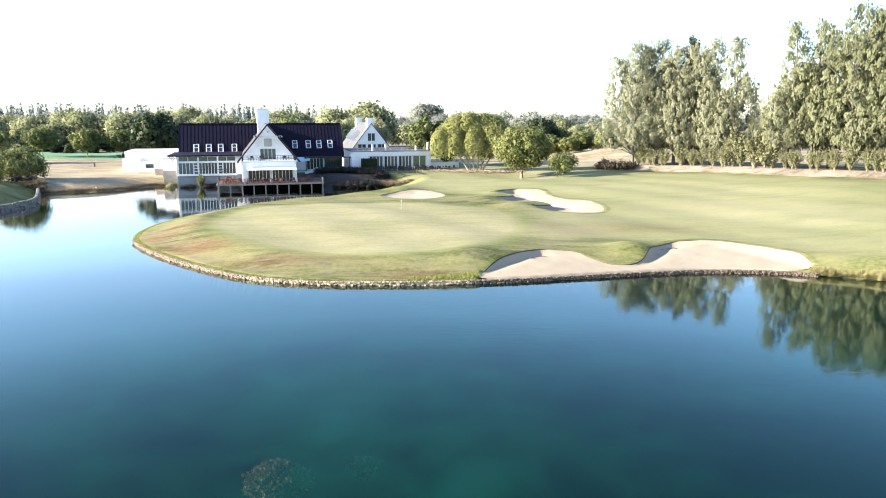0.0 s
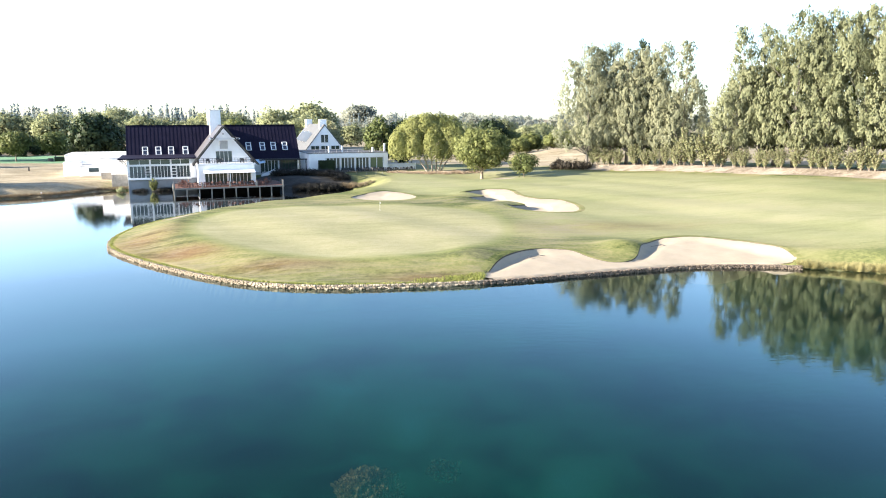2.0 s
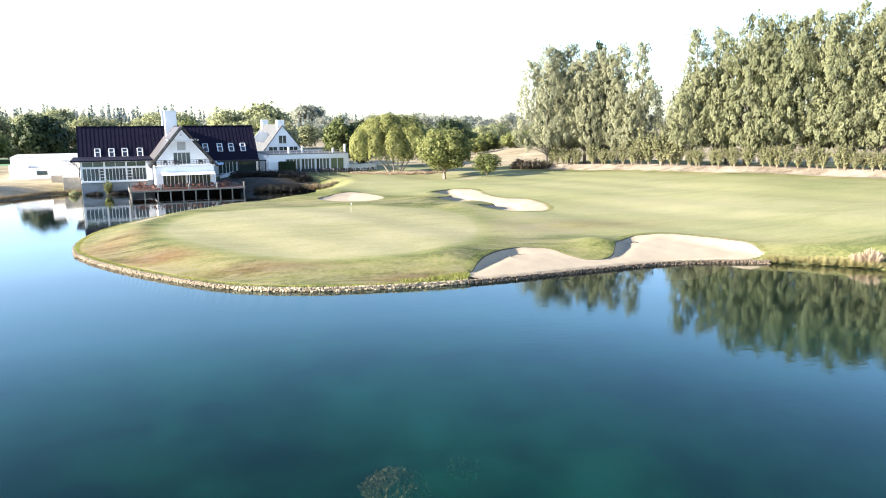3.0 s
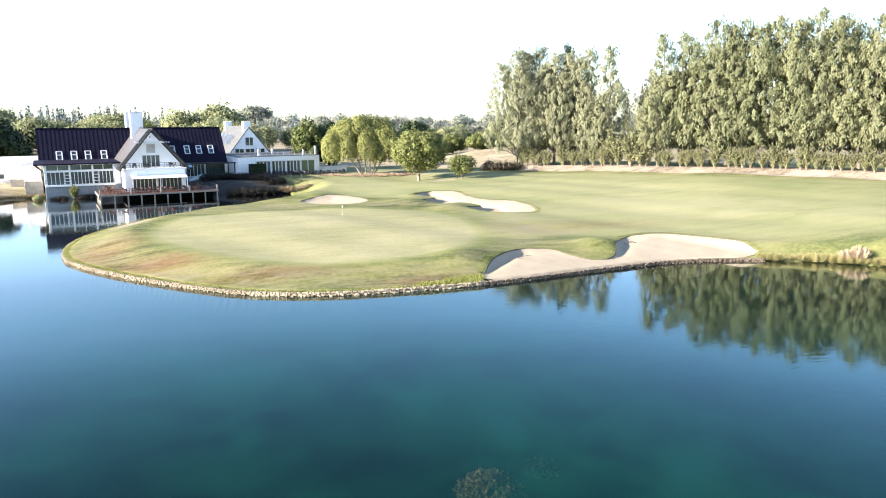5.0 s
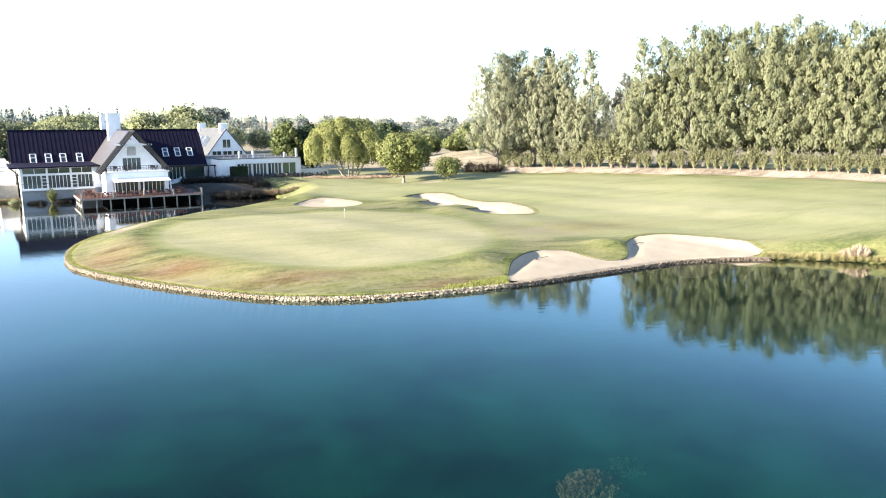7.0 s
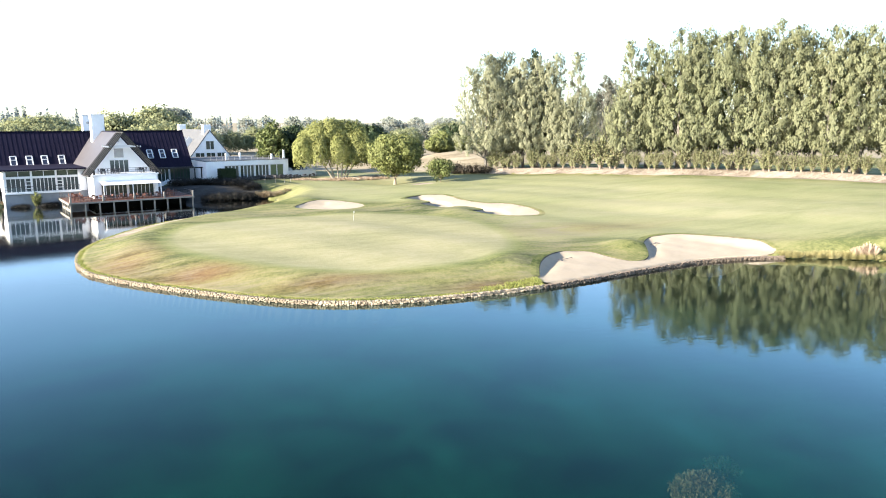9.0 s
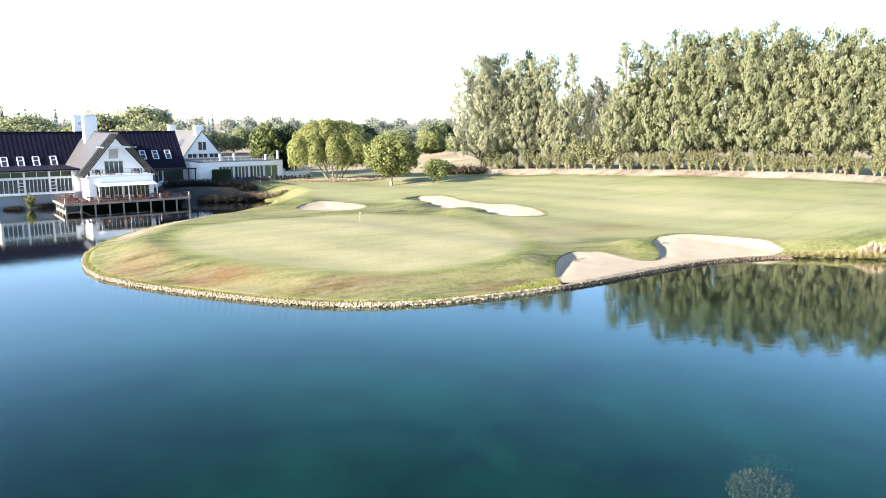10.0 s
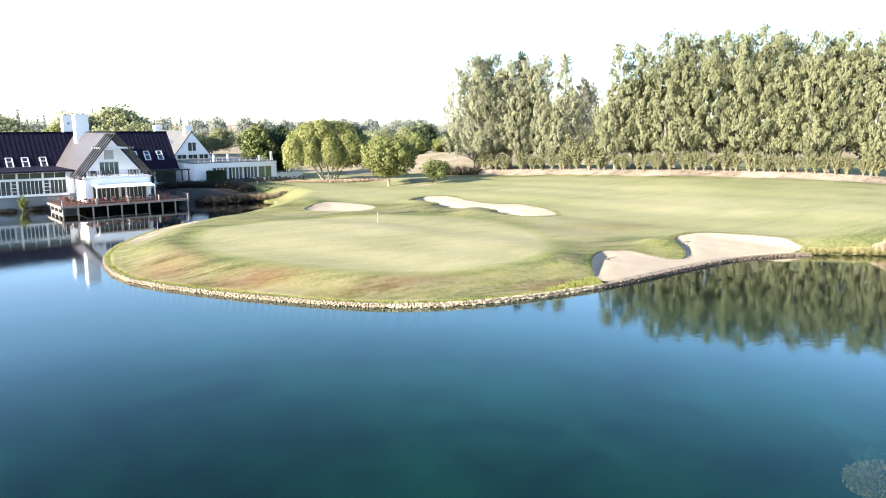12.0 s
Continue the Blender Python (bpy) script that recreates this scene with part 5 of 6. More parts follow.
for s, z in ((EAVE_L + 0.15, EAVE_Z), (EAVE_R - 0.15, EAVE_Z), (1.1, 10.55), (6.0, 10.55), (APEX_S, APEX_Z - 0.15)):
    part("purlin", beam(L(s, 150.3, z), L(s, 156.0, z), 0.25, 0.25), DARK_TIMBER, house)
for s in (-1.75, 8.85):
    for d in (151.0, 153.2, 155.2):
        part("balcony_post", box(L(s - 0.12, d - 0.12, 5.62), L(s + 0.12, d + 0.12, EAVE_Z + 0.9), 0.01), DARK_TIMBER, house)


railing([(-1.6, 155.0), (-1.6, 150.9), (8.7, 150.9), (8.7, 155.0)], 5.62, 1.05)

# canvas awning on slender posts
slab("awning", [(-0.9, 148.3, 3.95), (8.9, 148.3, 3.95), (8.9, 151.0, 4.45), (-0.9, 151.0, 4.45)], 0.05, AWNING, "pale canvas awning over the doors")
for s in (-0.8, 4.0, 8.8):
    part("awning_post", box(L(s - 0.07, 148.25, 1.4), L(s + 0.07, 148.39, 3.97)), WHITE, house)

# chimney
chim = part("chimney", box(L(1.7, 168.8, 9.5), L(4.1, 170.6, 16.2), 0.05), RENDER, house, "tall white chimney")
part("chimney_cap", box(L(1.62, 168.72, 16.2), L(4.18, 170.68, 16.34), 0.03), WHITE, chim)
chim = part("chimney", box(L(1.7, 178.0, 11.0), L(4.6, 179.8, 16.1), 0.05), RENDER, house, "tall white chimney with a round vent")
part("chimney_cap", box(L(1.62, 177.92, 16.1), L(4.68, 179.88, 16.24), 0.03), WHITE, chim)
part("vent", add_tube(bmesh.new(), [L(2.7, 177.99, 14.6), L(2.7, 177.93, 14.6)], [0.28, 0.28], 14), GREY_WALL, chim)

# verandah and terrace on the inland side
hbox("terrace", 9.8, 22.6, 166.5, 171.19, -0.5, 2.2, GREY_WALL)
hbox("terrace_wall", 14.6, 22.4, 166.2, 166.48, 0.5, 2.9, WHITE, "low white terrace wall")
pane_grid(house, 12.6, 16.4, 170.9, 2.25, 4.9, 5, 1, glass=GLASS_GREEN)
# dark frame colour puts the verandah's shade into this window
pane_grid(house, 16.8, 20.8, 170.9, 2.25, 4.9, 6, 1, DARK_TIMBER, GLASS_GREEN)
for s in (12.2, 16.6, 20.9, 22.3):
    part("verandah_post", box(L(s - 0.1, 167.4, 2.2), L(s + 0.1, 167.6, 5.1)), DARK_TIMBER, house)
part("verandah_beam", beam(L(11.8, 167.5, 5.2), L(22.6, 167.5, 5.2), 0.2, 0.25), DARK_TIMBER, house)
slab("shade_sail", [(9.2, 165.2, 4.3), (13.0, 166.0, 4.7), (13.4, 169.8, 5.2), (9.1, 169.5, 5.3)], 0.04, SAIL, "pale blue shade sail")
for k in range(5):
    hbox("step", 13.6 + k * 0.35, 13.95 + k * 0.35, 162.6, 166.2, 0.6, 1.45 + 0.15 * k, GREY_WALL)
part("stair_rail", beam(L(11.6, 162.4, 1.9), L(14.6, 164.6, 2.9), 0.2, 0.7), WHITE, house)
part("stair_rail", beam(L(14.6, 162.0, 1.6), L(17.0, 164.0, 2.4), 0.2, 0.6), WHITE, house)

# deck over the water
deck = thing("lake_deck", house_pose(HS, HD), "red-brown timber deck on pale posts over the water", "deck")
for k in range(74):
    d = 146.6 + k * 0.142
    part("deck_board", box(L(-6.6, d, 1.34), L(-1.95 if 150.9 < d else 14.0, d + 0.13, 1.4)), DECKING, deck)
for k in range(80):
    d = 151.0 + k * 0.142
    if d < 162.3:
        part("deck_board", box(L(9.05, d, 1.34), L(14.0, d + 0.13, 1.4)), DECKING, deck)
part("fascia", box(L(-6.7, 146.42, 1.1), L(14.1, 146.58, 1.38), 0.01), PALE_TIMBER, deck, "pale weathered edge beam")
part("fascia", box(L(-6.85, 146.42, 1.0), L(-6.69, 157.3, 1.38), 0.01), PALE_TIMBER, deck, "pale weathered edge beam")
part("fascia", box(L(14.0, 146.6, 1.0), L(14.16, 162.0, 1.38), 0.01), PALE_TIMBER, deck)
# black sheet added so the space below the boards looks shaded
part("back_wall", box(L(-1.8, 151.6, -3.2), L(14.0, 151.9, 1.3), 0.02), UNDERDECK_SHADE, deck, "added black wall standing for the shade under the deck")
for i in range(10):
    s = -6.5 + i * 20.4 / 9
    part("pile", box(L(s - 0.12, 146.62, -3.4), L(s + 0.12, 146.86, 1.1), 0.02), PALE_TIMBER, deck)
for d in (149.2, 151.8, 154.4):
    part("pile", box(L(-6.66, d - 0.16, -3.4), L(-6.34, d + 0.16, 1.0), 0.02), PALE_TIMBER, deck)
part("brace", box(L(-6.6, 146.7, 0.02), L(-6.4, 154.6, 0.25)), PALE_TIMBER, deck)
railing([(-6.6, 157.0), (-6.6, 146.6), (13.9, 146.6), (13.9, 152.0)], 1.4, 0.95, 1.7, 3, BLACK, 0.05, deck)
for i in range(5):
    s = -6.5 + i * 20.4 / 4
    part("newel", box(L(s - 0.14, 146.35, 1.38), L(s + 0.14, 146.63, 2.4), 0.02), PALE_TIMBER, deck)

# white annexe and stone piers
annexe = thing("annexe", house_pose(-20, 185), "group of plain white flat-roofed boxes with grey stone bases", "annexe")


def abox(name, s0, s1, d0, d1, z0, z1, mat, label=""):
    return part(name, box((s0 + 20, d0 - 185, z0), (s1 + 20, d1 - 185, z1), 0.04), mat, annexe, label)


abox("wall", -30.2, -15.8, 192, 207, 0.5, 5.9, RENDER)
abox("wall", -30.2, -26.5, 188, 191.9, 0.5, 4.3, RENDER)
abox("wall", -26.4, -21.3, 184, 191.9, 0.5, 3.6, RENDER)
abox("wall", -21.2, -15.7, 172, 191.9, 3.0, 6.0, RENDER)
abox("stone_base", -21.0, -18.6, 171.5, 178, -0.8, 2.99, STONE_BASE, "grey stone base")
abox("stone_base", -18.4, -15.3, 163.0, 171.4, -0.8, 3.1, STONE_BASE, "grey stone base")
abox("parapet", -18.4, -15.5, 164.0, 171.4, 3.11, 5.6, RENDER)
for s0, s1, d0, d1, z in ((-30.2, -15.8, 192, 207, 5.9), (-30.2, -26.5, 188, 191.9, 4.3), (-26.4, -21.3, 184, 191.9, 3.6), (-21.2, -15.7, 172, 191.9, 6.0), (-18.4, -15.5, 164.0, 171.4, 5.6)):
    abox("coping", s0 - 0.06, s1 + 0.06, d0 - 0.06, d1 + 0.06, z + 0.002, z + 0.12, GREY_WALL, "thin grey roof coping")
abox("opening", -24.5, -22.4, 183.9, 184.1, 2.4, 3.3, GLASS_DARK)

# low wing with terrace roof
wing = thing("dining_wing", house_pose(32, 172), "low white flat-roofed wing with glazed doors onto a lawn terrace", "wing")


def W(s, d, z):
    return (s - 32, d - 172, z)


def wbox(name, s0, s1, d0, d1, z0, z1, mat, label="", bevel=0.03):
    return part(name, box(W(s0, d0, z0), W(s1, d1, z1), bevel), mat, wing, label)


wbox("wall", 22.6, 26.4, 165.0, 165.4, 2.0, 6.5, RENDER)
wbox("wall", 22.6, 23.0, 165.41, 184.0, 2.0, 6.5, RENDER)
wbox("wall", 40.2, 41.2, 165.0, 184.0, 2.0, 6.5, RENDER)
wbox("lintel", 26.41, 40.19, 165.0, 165.5, 5.5, 6.5, RENDER)
# dark sheet for the wing's unlit inside
wbox("back_wall", 23.0, 40.2, 168.5, 168.8, 2.0, 6.0, GLASS_DARK)
wbox("floor_slab", 23.0, 40.2, 165.1, 184, 1.8, 2.6, GREY_WALL)
wbox("roof", 22.4, 41.3, 164.9, 184.2, 6.5, 6.62, ROOF_PALE, "pale flat roof with a thin coping")
for i in range(4):
    a, b = 26.6 + i * 3.45, 29.75 + i * 3.45
    w = link("glazed_door", None, wing)
    n = 4 if i < 3 else 2
    bm = bmesh.new()
    for k in range(n + 1):
        s = a + (b - a) * k / n
        add_box(bm, W(s - 0.09, 165.25, 2.6), W(s + 0.09, 165.4, 5.5))
    add_box(bm, W(a, 165.24, 5.38), W(b, 165.41, 5.49))
    part("frame", bm, WHITE, w)
    for k in range(n):
        s, e = a + (b - a) * k / n, a + (b - a) * (k + 1) / n
        part("pane", box(W(s + 0.09, 165.31, 2.62), W(e - 0.09, 165.33, 5.38)), GLASS_LAWN if i == 3 else (GLASS_CURTAINED if k else GLASS_GREEN), w)
    wbox("pier", b + 0.02, b + 0.28, 165.02, 165.48, 2.0, 5.49, WHITE)
for s, h in ((27.6, 1.5), (30.7, 1.5), (38.0, 1.1), (40.9, 1.9)):
    wbox("roof_pillar", s - 0.2, s + 0.2, 166.6, 167.0, 6.63, 6.63 + h, WHITE, "white roof pillar")
wbox("rail", 24, 41, 166.2, 166.24, 7.3, 7.34, GREY_WALL)
for k in range(14):
    wbox("baluster", 24 + k * 1.3, 24.06 + k * 1.3, 166.2, 166.24, 6.63, 7.3, GREY_WALL, bevel=0)

# second house with a steep pale roof
cottage = thing("gabled_house", house_pose(30.6, 198), "white gabled house with a steep pale roof and two chimneys", "house")


def K(s, d, z):
    return (s - 30.6, d - 198, z)


bm = bmesh.new()
poly = [(25.4, 2), (35.8, 2), (35.8, 6.0), (30.6, 12.6), (25.4, 6.0)]
a = [bm.verts.new(K(s, 186, z)) for s, z in poly]
b = [bm.verts.new(K(s, 210, z)) for s, z in poly]
bm.faces.new(a), bm.faces.new(b[::-1])
for i in range(5):
    bm.faces.new((a[i], b[i], b[(i + 1) % 5], a[(i + 1) % 5]))
bmesh.ops.recalc_face_normals(bm, faces=bm.faces)
part("wall", bm, RENDER, cottage)
for sgn in (-1, 1):
    bm = bmesh.new()
    top = [K(30.6, 185.9, 12.9), K(30.6, 210.2, 12.9), K(30.6 + sgn * 5.5, 210.2, 5.9), K(30.6 + sgn * 5.5, 185.9, 5.9)]
    t = [bm.verts.new(p) for p in top]
    l = [bm.verts.new((p[0], p[1], p[2] - 0.3)) for p in top]
    bm.faces.new(t), bm.faces.new(l[::-1])
    for i in range(4):
        bm.faces.new((t[i], l[i], l[(i + 1) % 4], t[(i + 1) % 4]))
    bmesh.ops.recalc_face_normals(bm, faces=bm.faces)
    part("roof", bm, ROOF_PALE, cottage)
for d in (188.5, 208.5):
    part("chimney", box(K(29.7, d - 0.8, 11.5), K(31.5, d + 0.8, 14.1), 0.04), RENDER, cottage)
for k in range(3):
    d = 193 + k * 4.2
    bm = bmesh.new()
    add_beam(bm, K(30.6 - 2.0, d, 12.9 - 2.0 * 1.273 + 0.08), K(30.6 - 3.8, d, 12.9 - 3.8 * 1.273 + 0.08), 2.4, 0.12, (0, 1, 0))
    part("skylight", bm, WHITE, cottage)
w = link("window", None, cottage)
part("pane", box(K(29.6, 185.9, 8.3), K(31.4, 185.97, 10.2)), GLASS_DARK, w)
part("frame", add_box(add_box(add_box(bmesh.new(), K(30.45, 185.84, 8.3), K(30.6, 185.9, 10.2)), K(29.5, 185.84, 8.2), K(31.5, 185.95, 8.3)), K(29.5, 185.84, 10.2), K(31.5, 185.95, 10.3)), WHITE, w)
for s in (27.0, 29.6, 32.2):
    w = link("window", None, cottage)
    part("pane", box(K(s, 185.9, 6.0), K(s + 2.0, 185.97, 7.4)), GLASS_GREEN, w)
    part("frame", add_box(add_box(bmesh.new(), K(s + 0.93, 185.84, 6.0), K(s + 1.07, 185.9, 7.4)), K(s - 0.1, 185.84, 7.4), K(s + 2.1, 185.95, 7.5)), WHITE, w)

# ---------------------------------------------------------------- golf things
flag = thing("golf_flag", Matrix.Translation((-5.8, 98.0, ground_z(-5.8, 98.0))), "white flagstick with a small pale flag in the green", "flagstick")
part("stick", add_tube(bmesh.new(), [(0, 0, -0.1), (0, 0, 1.25)], [0.011, 0.008], 8), WHITE, flag)
bm = bmesh.new()
rows = [[bm.verts.new((0.012 + 0.09 * i / 6, 0.03 * math.sin(i * 1.1), z)) for z in (1.23, 1.0)] for i in range(7)]
for a, b in zip(rows, rows[1:]):
    bm.faces.new((a[0], b[0], b[1], a[1]))
bmesh.ops.solidify(bm, geom=bm.faces[:], thickness=0.012)
part("flag_cloth", bm, AWNING, flag, "pale flag cloth")
part("cup", add_tube(bmesh.new(), [(0, 0, -0.12), (0, 0, 0.012)], [0.06, 0.06], 12), WHITE, flag)


def rake(x, y, z, turn):
    r = thing("bunker_rake", pose(x, y, z, 0, 0, turn), "dark bunker rake lying on the sand", "rake", "bunker rakes")
    part("handle", beam((0, 0, 0.05), (1.9, 0, 0.08), 0.04, 0.04), BLACK, r)
    part("rake_head", box((-0.05, -0.32, 0.02), (0.03, 0.32, 0.09), 0.01), BLACK, r)


# water weed under the surface
def weed(x, y, bottom, R, H, seed, n, label, mat=None):
    rg = np.random.default_rng(seed)
    ob = thing("water_weed", Matrix.Translation((x, y, bottom)), label, "water plant", "water weeds")
    a, r = rg.uniform(0, 6.28, n), np.sqrt(rg.random(n)) * R * 0.45
    base = np.stack([r * np.cos(a), r * np.sin(a), np.zeros(n)], -1)
    tip = np.stack([base[:, 0] * 2.3 + rg.normal(size=n) * 0.12, base[:, 1] * 2.3 + rg.normal(size=n) * 0.12, H * (1.05 - 0.4 * (r / (R * 0.45)) ** 2) * rg.uniform(0.65, 1, n)], -1)
    side = np.cross(tip - base, rg.normal(size=(n, 3)))
    side = side / np.linalg.norm(side, axis=1)[:, None] * 0.035
    link("fronds", quads_mesh("fronds", np.stack([base - side, base + side, tip + side * 0.6, tip - side * 0.6], 1), mat or WEED), ob)
    m = n * 7
    k = rg.integers(0, n, m)
    f = rg.uniform(0.4, 1.0, m)[:, None]
    P = base[k] * (1 - f) + tip[k] * f + rg.normal(size=(m, 3)) * 0.06
    link("leaves", quads_mesh("leaves", leaf_quads(rg, P, 0.13), mat or WEED), ob)


weed(-7.3, 28.8, -1.9, 1.28, 1.65, 3, 2600, "pale brown water weed standing under the lake surface")
weed(-3.7, 31.6, -2.3, 0.75, 0.9, 4, 160, "sunken water weed, its colour darkened to look dim through the water", WEED_DIMMED)

# reeds on the right-hand bank
blade_kind("reed", 63, 0.95, 1.0, 900, LEAF_STRAW, 0.02)
blade_kind("plume", 64, 0.8, 1.7, 420, LEAF_PLUME, 0.05, 0.8)
r4 = random.Random(9)
REED_LINE = spline([(35.4, 64.9), (37.6, 64.0), (41.2, 62.0), (47, 58.2), (60, 51.5), (75, 46)], False, 1.15)
for i, (x, y) in enumerate(REED_LINE):
    plant("reed", "reed_clump", x + r4.uniform(-0.1, 0.2), y + r4.uniform(0.15, 0.5), "straw-coloured reed clump along the water's edge", "reeds", "reeds along the bank",
          r4.uniform(0.7, 1.05), r4.uniform(0.7, 1.1), i * 83, z=0.25)
for x, y, s in ((42.4, 61.6, 0.62), (43.6, 61.2, 0.8)):
    plant("plume", "plume_grass", x, y, "tall pale plume grass standing over the reeds", "grass clump", "", s, 1.15, x * 40)

rake(8.6, 68.6, 0.95, 20)
rake(24.2, 73.2, 1.05, -150)
rake(20.0, 100.5, 1.0, 60)

# clipped hedge block by the wing
hedge_pose = house_pose(26.0, 162.3, ground_z(-16.9, 163.5))
hb = thing("box_hedge", hedge_pose, "clipped dark green hedge block by the wing", "hedge")
rg = np.random.default_rng(15)
n = 5200
P = rg.uniform(-1, 1, (n, 3))
ax = rg.integers(0, 3, n)
P[np.arange(n), ax] = np.sign(P[np.arange(n), ax]) * rg.uniform(0.9, 1.02, n)
N = np.zeros((n, 3))
N[np.arange(n), ax] = np.sign(P[np.arange(n), ax])
link("leaves", quads_mesh("leaves", leaf_quads(rg, P * np.array([1.65, 1.0, 1.35]) + np.array([0, 0, 1.35]), 0.2, N), LEAF_DARK), hb)
part("core", box((-1.55, -0.9, 0), (1.55, 0.9, 2.6), 0.1), LEAF_DARK, hb)

# terrace furniture in front of the wing and on the deck
def chair_kind(mat):
    c = new("terrace_chair")
    for sx in (-0.22, 0.22):
        for sy in (-0.22, 0.22):
            part("leg", box((sx - 0.02, sy - 0.02, 0), (sx + 0.02, sy + 0.02, 0.44 if sy < 0 else 0.9)), mat, c)
    part("seat", box((-0.25, -0.25, 0.42), (0.25, 0.25, 0.47), 0.01), mat, c)
    part("backrest", box((-0.24, 0.2, 0.55), (0.24, 0.24, 0.92), 0.01), mat, c)
    return c


def table_kind(mat, w=0.8):
    t = new("terrace_table")
    part("tabletop", box((-w / 2, -w / 2, 0.71), (w / 2, w / 2, 0.75), 0.01), mat, t)
    for sx in (-1, 1):
        for sy in (-1, 1):
            part("leg", box((sx * (w / 2 - 0.06) - 0.025, sy * (w / 2 - 0.06) - 0.025, 0), (sx * (w / 2 - 0.06) + 0.025, sy * (w / 2 - 0.06) + 0.025, 0.71)), mat, t)
    return t


def furnish(spots, base, mat, chair_label, table_label, group, seed, w=0.8):
    rg = random.Random(seed)
    ch, tb = chair_kind(mat), table_kind(mat, w)
    tagged(ch, chair_label, "chair", group + " chairs"), tagged(tb, table_label, "table", group + " tables")
    first = True
    for s, d in spots:
        z = base if base is not None else None
        hm = house_pose(s, d)
        zz = z if z is not None else ground_z(hm.translation.x, hm.translation.y)
        m = house_pose(s, d, zz, rg.uniform(-15, 15))
        if first:
            tb.matrix_world = m
        else:
            copy_thing(tb, m)
        for k in range(4):
            a = k * 90 + rg.uniform(-12, 12)
            r = w / 2 + 0.25
            mm = m @ pose(r * math.sin(radians(-a)), r * math.cos(radians(a)), 0, 0, 0, a)
            if first:
                ch.matrix_world = mm
                first = False
            else:
                copy_thing(ch, mm)


furnish([(28.3 + 1.75 * i + (0.4 if j else 0), 161.6 + 1.7 * j) for i in range(8) for j in range(2)] + [(42.6, 162.5), (44.4, 162.0), (46.2, 162.8)], None, BLACK,
        "dark metal chair on the lawn terrace", "dark metal table on the lawn terrace", "wing terrace", 31)
furnish([(-4.6 + 2.1 * i, 148.2) for i in range(8)] + [(-4.8, 151.5), (-4.6, 154.2), (11.2, 151.0), (11.4, 153.6)], 1.4, DECKING,
        "red-brown timber chair on the deck", "red-brown timber table on the deck", "deck", 32, 1.0)
furnish([(0.2, 153.2), (2.2, 152.6), (6.8, 153.0)], 5.622, BLACK, "dark chair on the balcony", "dark table on the balcony", "balcony", 33, 0.7)

fence = thing("rope_fence", Matrix.Translation((-10.0, 157.0, 0)), "low weathered post and rope fence before the terrace", "fence")
FENCE = spline([(-17.0, 157.4), (-10, 155.8), (-4.5, 157.4)], False, 1.9)
tops = []
for x, y in FENCE:
    z = ground_z(x, y)
    part("post", box((x + 10 - 0.05, y - 157 - 0.05, z - 0.1), (x + 10 + 0.05, y - 157 + 0.05, z + 0.85), 0.01), PALE_TIMBER, fence)
    tops.append((x + 10, y - 157, z + 0.78))
for a, b in zip(tops, tops[1:]):
    mid = tuple((a[i] + b[i]) / 2 - (0.12 if i == 2 else 0) for i in range(3))
    part("rope", add_tube(bmesh.new(), [a, mid, b], [0.018] * 3, 5), PALE_TIMBER, fence)

screen = thing("garden_wall", house_pose(45, 166.5), "low white garden wall beside the wing", "wall")
part("panel", box((-3.7, -0.12, 1.9), (3.6, 0.12, 3.7), 0.03), RENDER, screen)
part("coping", box((-3.75, -0.17, 3.7), (3.65, 0.17, 3.8), 0.02), WHITE, screen)

# practice lawn: covered bay, markers
shed = thing("range_shelter", pose(-103, 236, ground_z(-103, 236), 0, 0, 12), "long dark green equipment box on the practice lawn", "storage box")
part("body", box((-2.4, -0.6, 0), (2.0, 0.6, 1.15), 0.05), LEAF_DARK, shed)
part("lid", box((-2.5, -0.7, 1.15), (2.1, 0.7, 1.3), 0.04), BLACK, shed)
part("bin", box((-4.2, -0.5, 0), (-2.9, 0.5, 0.95), 0.05), BLACK, shed)
for x, y in ((-95.5, 196), (-81.5, 200)):
    m = thing("marker_post", Matrix.Translation((x, y, ground_z(x, y))), "short dark marker post on dry grass", "post", "marker posts")
    part("post", box((-0.15, -0.15, -0.1), (0.15, 0.15, 1.1), 0.03), DARK_TIMBER, m)
sign = thing("outlet_post", Matrix.Translation((-68.9, 141.2, ground_z(-68.9, 141.2))), "small white post at the far water's edge", "post")
part("post", box((-0.12, -0.12, -0.1), (0.12, 0.12, 0.35), 0.03), WHITE, sign)

# ---------------------------------------------------------------- shore walls
def stone_mesh(seed, mat):
    rg = random.Random(seed)
    bm = bmesh.new()
    bmesh.ops.create_cube(bm, size=1.0)
    for v in bm.verts:
        v.co = Vector((v.co.x * rg.uniform(0.82, 1.08), v.co.y * rg.uniform(0.8, 1.1), v.co.z * rg.uniform(0.8, 1.05)))
    bmesh.ops.bevel(bm, geom=bm.edges[:], offset=0.16, segments=1, affect="EDGES")
    me = bpy.data.meshes.new("stone")
    bm.to_mesh(me)
    bm.free()
    me.materials.append(mat)
    return me


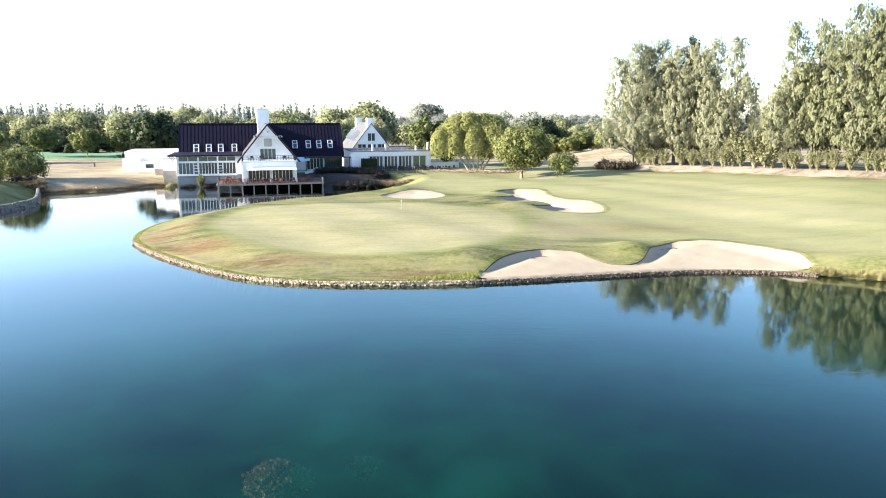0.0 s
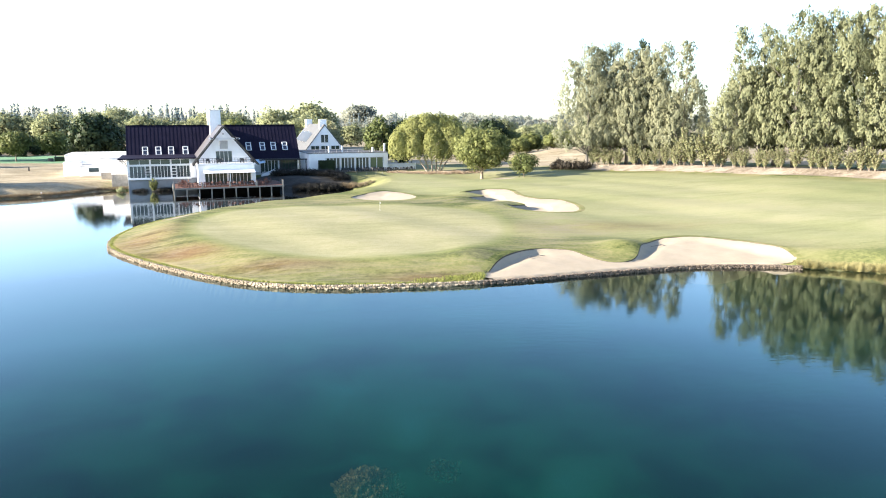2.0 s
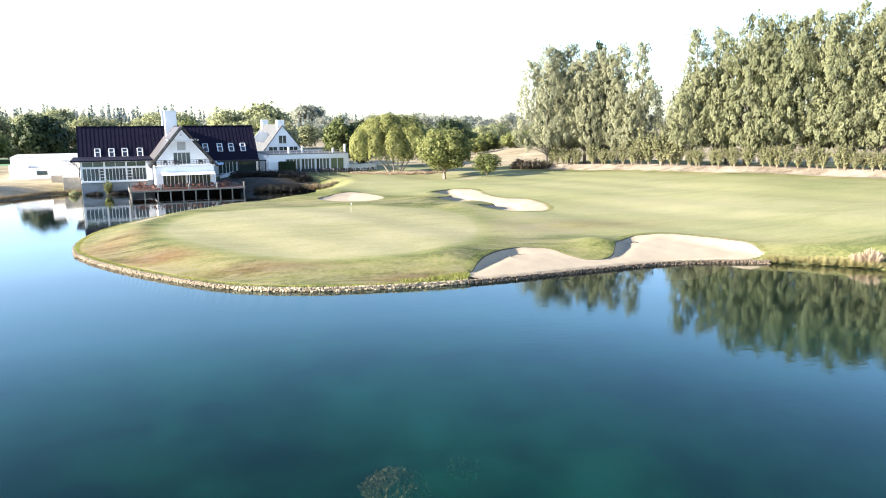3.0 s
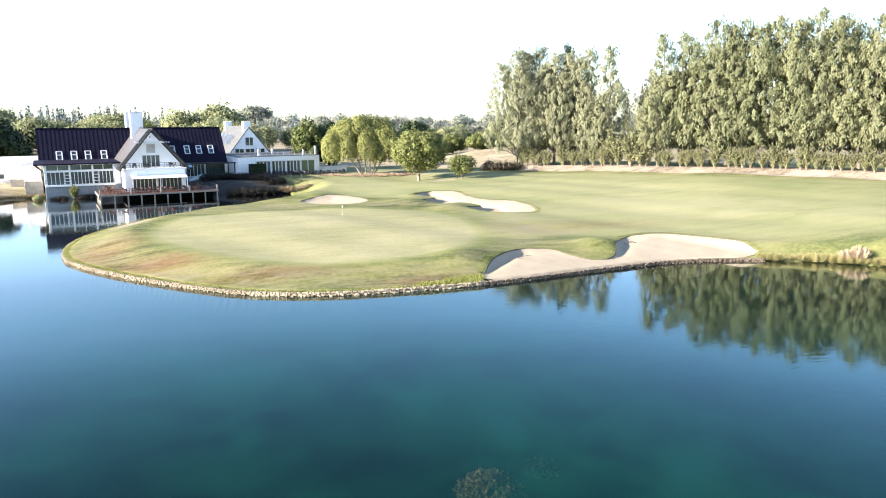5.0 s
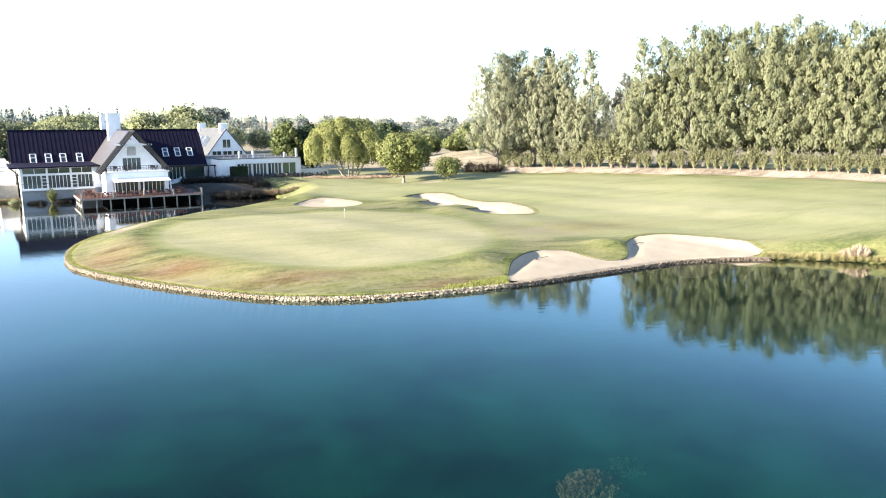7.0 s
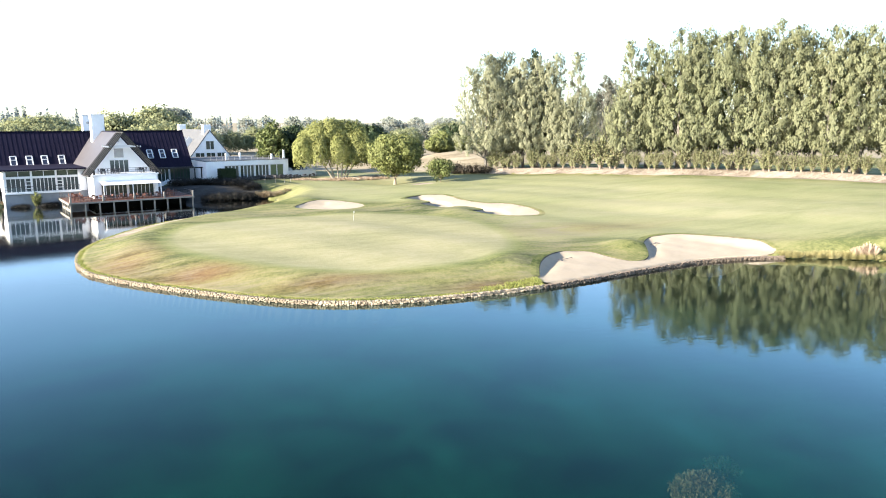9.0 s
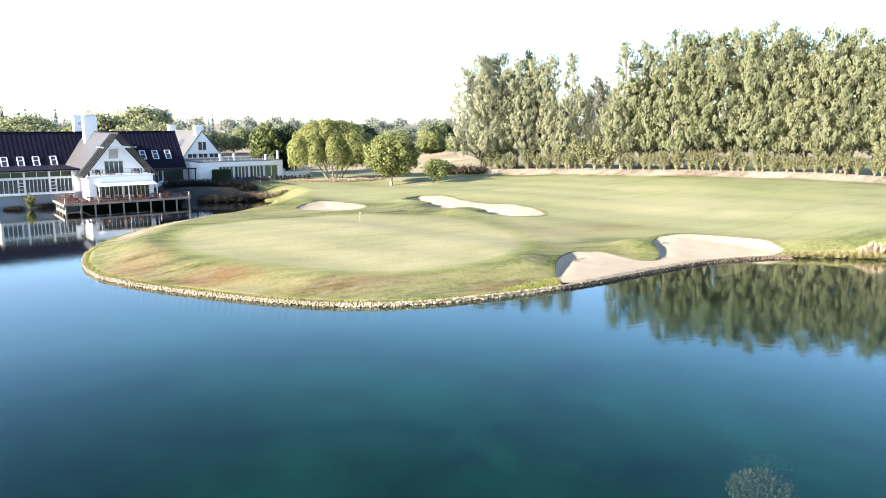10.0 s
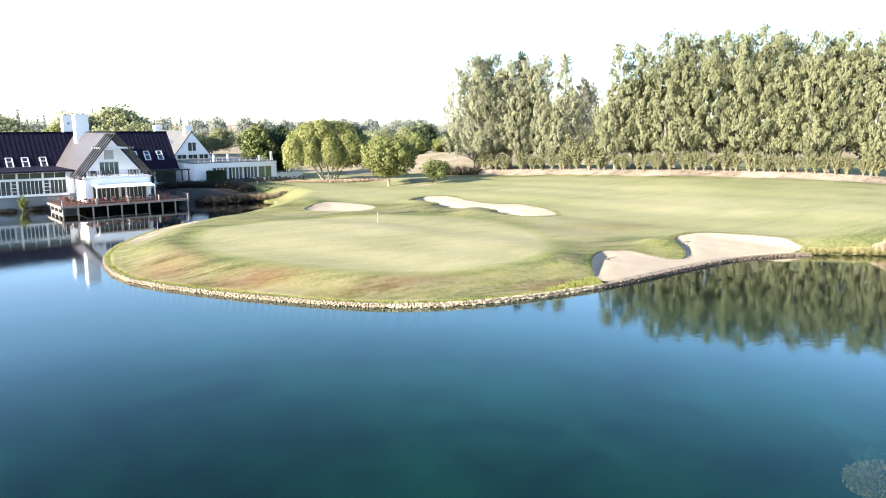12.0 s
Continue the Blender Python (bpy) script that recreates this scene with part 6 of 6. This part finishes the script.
def stone_wall(name, label, line, mat, length, courses, most, seed, depth=0.4):
    """Rough stones in courses along a line, the first ones as parts and the rest in one mesh."""
    rg = random.Random(seed)
    wall = tagged(new(name), label, "stone wall", kind="structure")
    wall.matrix_world = Matrix.Translation((line[0][0], line[0][1], 0))
    kinds = [stone_mesh(seed * 10 + k, mat) for k in range(8)]
    seg = np.hypot(*np.diff(line, axis=0).T)
    cum = np.concatenate([[0], np.cumsum(seg)])
    spots = []
    for lo, hi in courses:
        t = rg.uniform(0, length)
        while t < cum[-1]:
            w = length * rg.uniform(0.6, 1.45)
            x, y = np.interp(t + w / 2, cum, line[:, 0]), np.interp(t + w / 2, cum, line[:, 1])
            x2, y2 = np.interp(t + w, cum, line[:, 0]), np.interp(t + w, cum, line[:, 1])
            x1, y1 = np.interp(t, cum, line[:, 0]), np.interp(t, cum, line[:, 1])
            h = (hi - lo) * rg.uniform(0.85, 1.2)
            a = math.degrees(math.atan2(y2 - y1, x2 - x1)) + rg.uniform(-7, 7)
            off = rg.uniform(-0.05, 0.06)
            n = Vector((y2 - y1, x1 - x2, 0)).normalized() * off
            m = pose(x + n.x - line[0][0], y + n.y - line[0][1], lo + h / 2, rg.uniform(-5, 5), rg.uniform(-5, 5), a) @ Matrix.Diagonal((w * 0.97, depth * rg.uniform(0.85, 1.2), h, 1))
            spots.append((t, m, rg.randrange(8)))
            t += w
    spots.sort(key=lambda e: e[0])
    for t, m, k in spots[:most]:
        ob = link("stone", kinds[k], wall)
        ob.matrix_local = m
    V, F = [], []
    for t, m, k in spots[most:]:
        b = len(V)
        V += [tuple(m @ v.co) for v in kinds[k].vertices]
        F += [tuple(b + i for i in p.vertices) for p in kinds[k].polygons]
    if V:
        tagged(link("stones", mesh_of("stones", V, F, mat), wall), "rest of the rough stones", kind="stuff")
    return wall


def edge_grass(name, label, line, mat, count, seed, high, wide, base):
    """A fringe of grass blades along a line."""
    rg = np.random.default_rng(seed)
    seg = np.hypot(*np.diff(line, axis=0).T)
    cum = np.concatenate([[0], np.cumsum(seg)])
    t = rg.uniform(0, cum[-1], count)
    x, y = np.interp(t, cum, line[:, 0]), np.interp(t, cum, line[:, 1])
    dx, dy = np.interp(t + 0.3, cum, line[:, 0]) - x, np.interp(t + 0.3, cum, line[:, 1]) - y
    ln = np.hypot(dx, dy) + 1e-6
    off = rg.normal(size=count) * wide - 0.28
    P = np.stack([x - dy / ln * off, y + dx / ln * off, np.full(count, base)], -1)
    lean = rg.normal(size=(count, 3)) * 0.35
    lean[:, 2] = 1
    h = (high * rg.uniform(0.4, 1.2, count))[:, None]
    a = rg.uniform(0, 6.28, count)
    s = np.stack([np.cos(a), np.sin(a), np.zeros(count)], -1) * 0.03
    Q = np.stack([P - s, P + s, P + lean * h + s * 0.3, P + lean * h - s * 0.3], 1)
    tagged(link(name, quads_mesh(name, Q, mat)), label, "grass", kind="stuff")


shore = spline(WALLED, False, 0.4)
cut = int(np.argmin(np.hypot(shore[:, 0] - 2.8, shore[:, 1] - 61.8)))
cut0 = int(np.argmin(np.hypot(shore[:, 0] - 35.2, shore[:, 1] - 64.6)))
stone_wall("shore_wall", "low wall of rough pale stones along the water's edge", shore[cut:], STONE, 0.27, [(-0.4, 0.05), (0.04, 0.16), (0.15, 0.27), (0.26, 0.37)], 300, 3)
stone_wall("bunker_wall", "low dark stone wall between bunker and water", shore[cut0:cut + 1], STONE_DARK, 0.3, [(-0.25, 0.10), (0.09, 0.22), (0.21, 0.34)], 300, 4)
STONE_GREY = surface("grey_bank_stone", [(0.07, 0.068, 0.065), (0.14, 0.135, 0.125), (0.22, 0.21, 0.195)], 3.0, 0.9, bump=0.5, bump_scale=14)
bank = spline([(-78, 137), (-75, 131.5), (-71.5, 125), (-68.6, 118.5), (-68.2, 112), (-70.5, 105), (-76, 97)], False, 0.5)
stone_wall("bank_wall", "grey stone retaining wall under the lake bank", bank, STONE_GREY, 0.8, [(-0.3, 0.3), (0.28, 0.75), (0.72, 1.15)], 200, 6, 0.5)
GRASS_EDGE = foliage("edge_grass", (0.10, 0.13, 0.03), (0.20, 0.22, 0.06), (0.32, 0.30, 0.11))
edge_grass("edge_grass", "uneven grass fringe on top of the stone wall", shore[cut:], GRASS_EDGE, 11000, 21, 0.12, 0.16, 0.34)
far_edge = spline([(-77.5, 137.0), (-72, 139.2), (-66.2, 142.8), (-61.5, 150.4), (-52.5, 153.6)], False, 0.6)
edge_grass("shore_sedge", "brown sedge fringe along the far shore", far_edge, LEAF_BROWN, 5200, 23, 0.55, 0.35, 0.25)
for first, inward, seed, count in ((-3.5, 0.45, 24, 700), (-1.0, 1.0, 25, 700), (1.0, 1.7, 26, 500), (1.8, 2.4, 27, 350)):
    near_end = np.array([p for p in shore if first < p[0] < 3.2])
    edge_grass("tuft_grass", "long yellow-green grass between bunker and stone wall", near_end + np.array([0.2 * inward, inward]), GRASS_EDGE, count, seed, 0.2, 0.35, 0.38 + 0.03 * inward)
